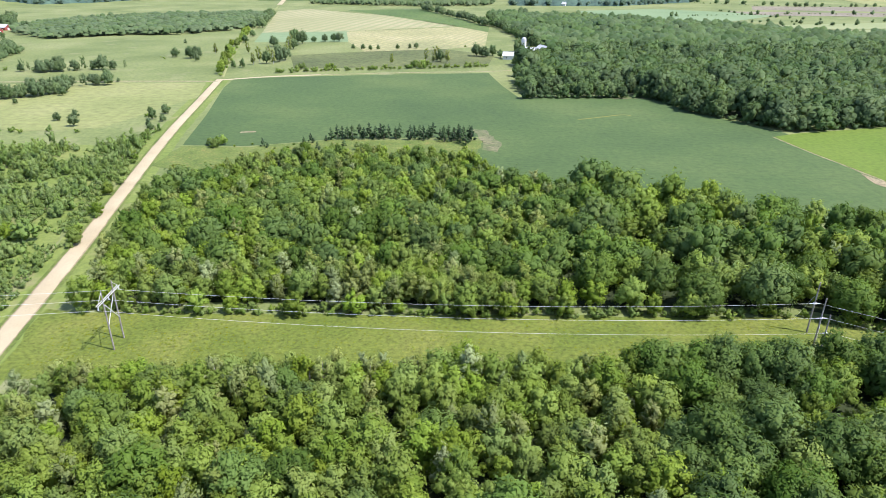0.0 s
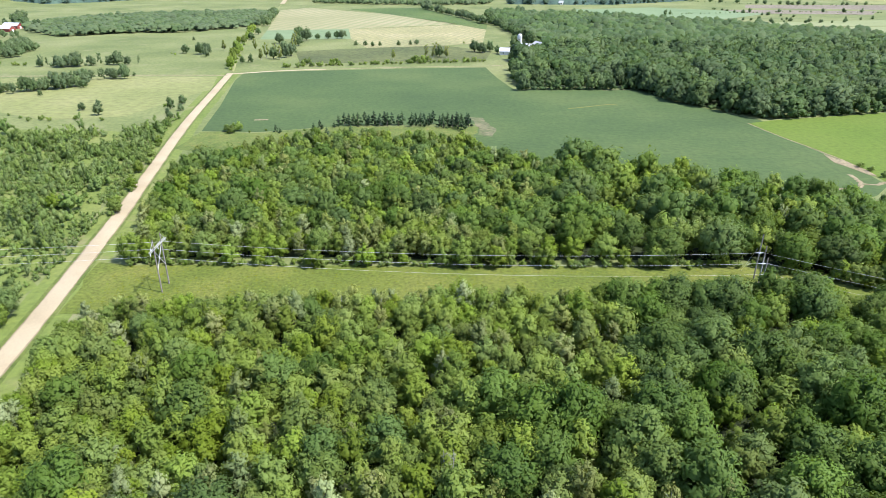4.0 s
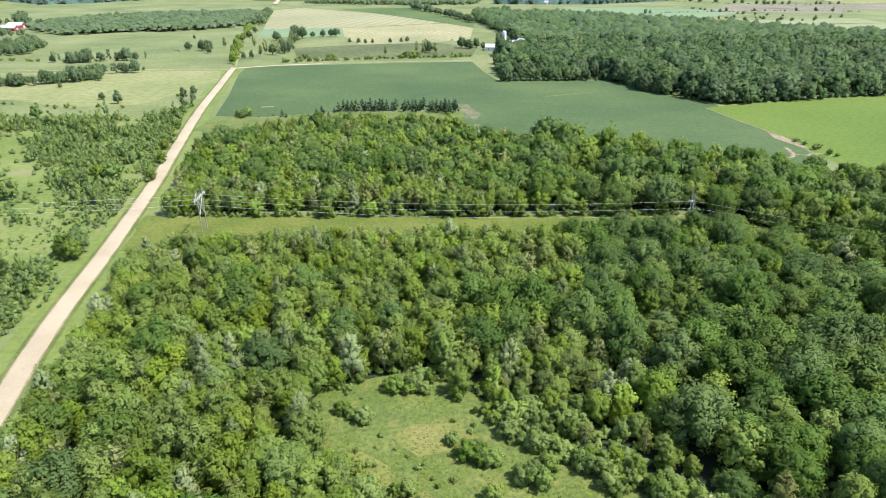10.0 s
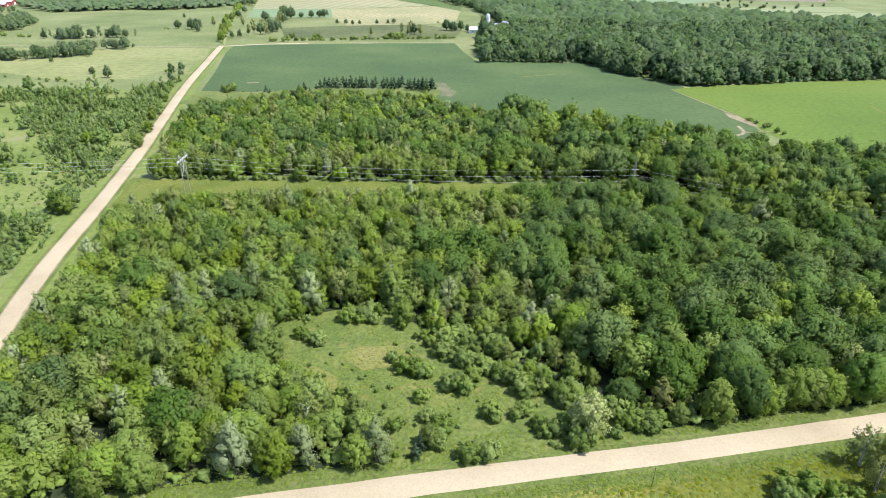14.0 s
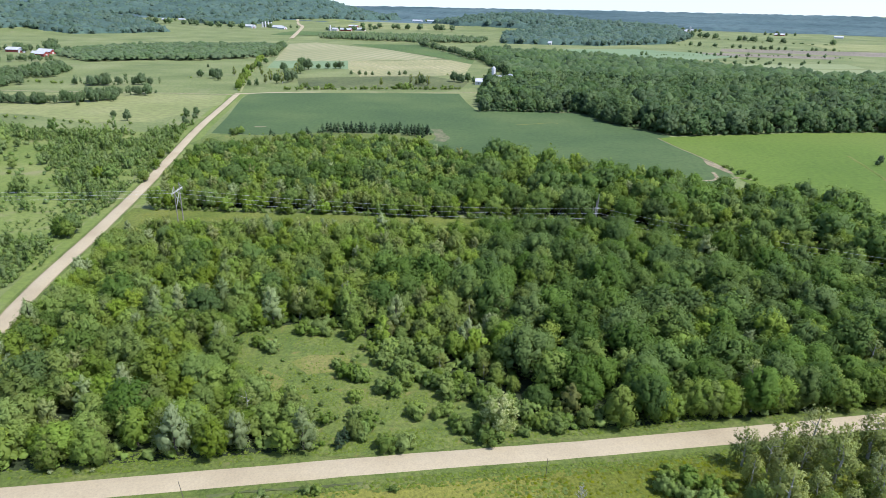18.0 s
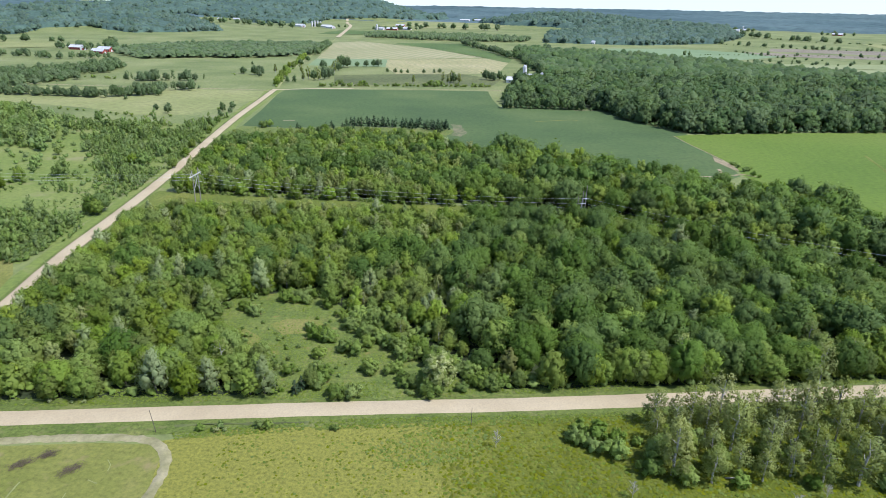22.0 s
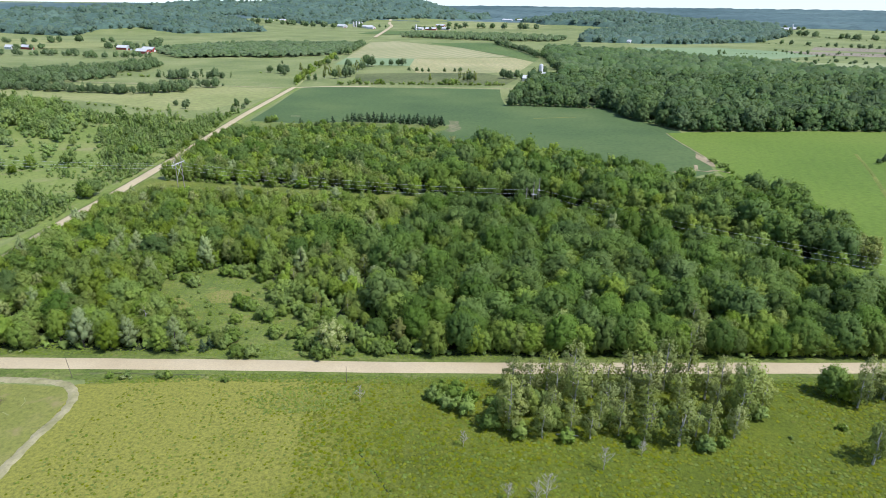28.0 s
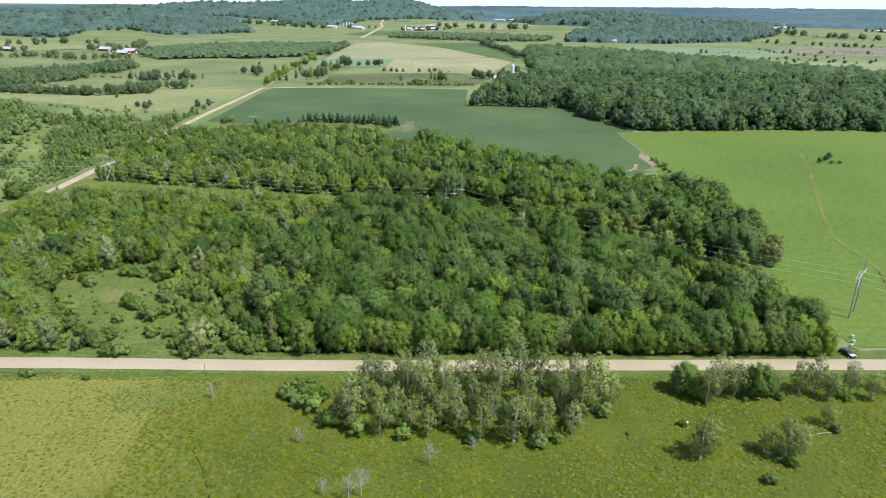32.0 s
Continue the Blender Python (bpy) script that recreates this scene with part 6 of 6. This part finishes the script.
strip("dry_clippings", [(-55.8, 64.7), (-56.4, 68.0), (-56.5, 70.7)], 0.34, "pasture", "thin pale streak of dried grass clippings", "grass", 0.08, 0.03, 0.22, 24)
strip("dry_clippings", [(-59.0, 62.5), (-59.7, 65.7)], 0.34, "pasture", "thin pale streak of dried grass clippings", "grass", 0.08, 0.03, 0.22, 25)
strip("wheel_track", [(262, 395), (251, 350), (237, 301), (226, 262), (219.5, 235), (219.4, 219), (221, 200), (216, 178)], 2.8, "cut", "faint tan wheel track in the alfalfa", "track", 0.12, 0.02, 0.9)
strip("field_edge", [(157, 442), (160, 414), (164, 390), (167.5, 366)], 0.9, "dirt", "thin dry boundary between two fields", "track", 0.12, 0.05)


# ---- tussocks and tall grass ----
def tufts(name, places, mat_names, size, label, seed, tall=0.55):
    """Clumps of grass and herbs: small uneven leafy humps, joined into one thing."""
    r = np.random.RandomState(seed)
    P = np.asarray(places, float)
    n, k = len(P), 6
    s = size * (0.55 + 0.9 * r.rand(n))
    ang = r.rand(n, 1) * 6.28 + np.arange(k) * 2 * math.pi / k + r.uniform(-0.3, 0.3, (n, k))
    reach = s[:, None] * r.uniform(0.55, 1.25, (n, k))
    ring = np.stack([P[:, :1] + reach * np.cos(ang), P[:, 1:] + reach * np.sin(ang), r.uniform(0.02, 0.3, (n, k)) * s[:, None] + 0.04], -1)
    apex = np.stack([P[:, 0] + r.uniform(-0.3, 0.3, n) * s, P[:, 1] + r.uniform(-0.3, 0.3, n) * s, s * tall * r.uniform(0.7, 1.3, n) + 0.1], -1)
    V = np.concatenate([apex[:, None], ring], 1).reshape(-1, 3)
    out = np.stack([0.2 * np.cos(ang), 0.2 * np.sin(ang), np.ones((n, k))], -1)
    N = unit(np.concatenate([np.tile(np.array([[[0.0, 0.0, 1.0]]]), (n, 1, 1)), out], 1) + r.normal(size=(n, 1, 3)) * [0.16, 0.16, 0.0]).reshape(-1, 3)
    one = np.array([[0, 1 + j, 1 + (j + 1) % k] for j in range(k)])
    F = (one[None] + (np.arange(n) * (k + 1))[:, None, None]).reshape(-1, 3)
    slots = np.repeat(r.randint(0, len(mat_names), n), k)
    me = mesh_object(name, V, F, [LEAF[m] for m in mat_names], np.repeat(r.rand(n), k + 1), slots, normals=N)
    return tagged(new(name, me), label, "grass", kind="stuff")


def spread(poly, count, seed, holes=()):
    r = random.Random(seed)
    x0, x1, y0, y1 = min(p[0] for p in poly), max(p[0] for p in poly), min(p[1] for p in poly), max(p[1] for p in poly)
    out = []
    while len(out) < count:
        q = (r.uniform(x0, x1), r.uniform(y0, y1))
        if inside(*q, poly) and not any(inside(*q, h) for h in holes) and noise.noise(Vector((q[0] * 0.06, q[1] * 0.06, seed))) > r.uniform(-0.7, 0.4):
            out.append(q)
    return out


WEST_PART = [(-26, 45), (-24, 88), (18, 95), (26, 60), (20, 38)]
EAST_PART = [(18, 95), (50, 101), (135, 114), (200, 124), (205, 60), (110, 40), (26, 40), (26, 60)]
tufts("tussock_grass", spread(EAST_PART, 24000, 3), ["grass", "grass", "grass", "tall"], 0.36, "dense yellow-green tussocks of meadow plants", 61, 0.75)
tufts("tussock_grass", spread(WEST_PART, 1500, 4), ["grass", "tall"], 0.26, "scattered low tussocks in short grass", 62, 0.5)
tufts("tall_grass", spread(CLEARING, 5200, 5), ["tall"], 0.24, "tall soft grass in the clearing", 63, 0.8)
VERGE = [(-105, 91), (-63, 94.3), (-5, 103.5), (50, 111), (135, 125), (190, 133.5), (190, 139), (135, 130), (68, 119), (20, 113.5), (-29, 106), (-78, 99), (-103, 99)]
tufts("tall_grass", spread(VERGE, 6000, 6), ["tall"], 0.28, "tall green verge grass between road and woods", 64)
DITCH = [(-36, 87.5), (-5, 95.0), (50, 102.8), (135, 116.5), (190, 125), (190, 121), (135, 112.5), (50, 99.5), (-5, 91.5), (-34, 85.5)]
tufts("tall_grass", spread(DITCH, 4200, 7), ["tall"], 0.28, "tall green ditch grass beside the road", 65)
tufts("reeds", spread([(7, 86), (10, 90), (18, 94), (28, 95), (30, 87), (24, 84), (13, 81)], 620, 9), ["reed", "reed", "tall"], 0.3, "blue-green reeds in the roadside hollow", 67, 1.0)
CUT = [(-119, 233), (-117, 259), (0, 255), (72, 253), (70, 232), (-18, 234)]
tufts("tall_grass", spread(CUT, 4200, 8), ["grass", "tall", "grass"], 0.26, "weedy grass below the power line", 66, 0.5)

# ---- shrubs in the west meadow ----
group_of(["shrub", "maple"], [(-236, 338), (-211, 315), (-187, 281), (-174, 278), (-198, 269), (-157, 263), (-199, 257), (-274, 361), (-139, 305), (-144, 332), (-151, 355), (-163, 309), (-216, 326), (-186, 299)], 0.5, 0.8, "mid")
group_of(["maple", "oak"], [(-136, 226), (-134, 229), (-133, 224)], 0.6, 0.8, "mid")
row_of(["shrub"], [(-205, 262), (-185, 270), (-165, 280), (-150, 272)], 4.5, 0.5, 1.0, "mid", 4)
row_of(["shrub"], [(-141, 300), (-148, 340), (-158, 385), (-168, 425)], 5.5, 0.5, 1.1, "mid", 3)
row_of(["shrub"], [(-330, 380), (-290, 372), (-255, 350), (-225, 335)], 9, 0.6, 1.1, "mid", 6)
row_of(["shrub"], [(-420, 500), (-330, 480), (-262, 462), (-215, 455)], 10, 0.5, 1.0, "back", 6)
row_of(["shrub"], [(36, 72.5), (40.5, 67.3), (43.9, 62.9), (46.3, 59.5), (50, 54)], 1.6, 0.1, 0.2, "mid", 0.6)
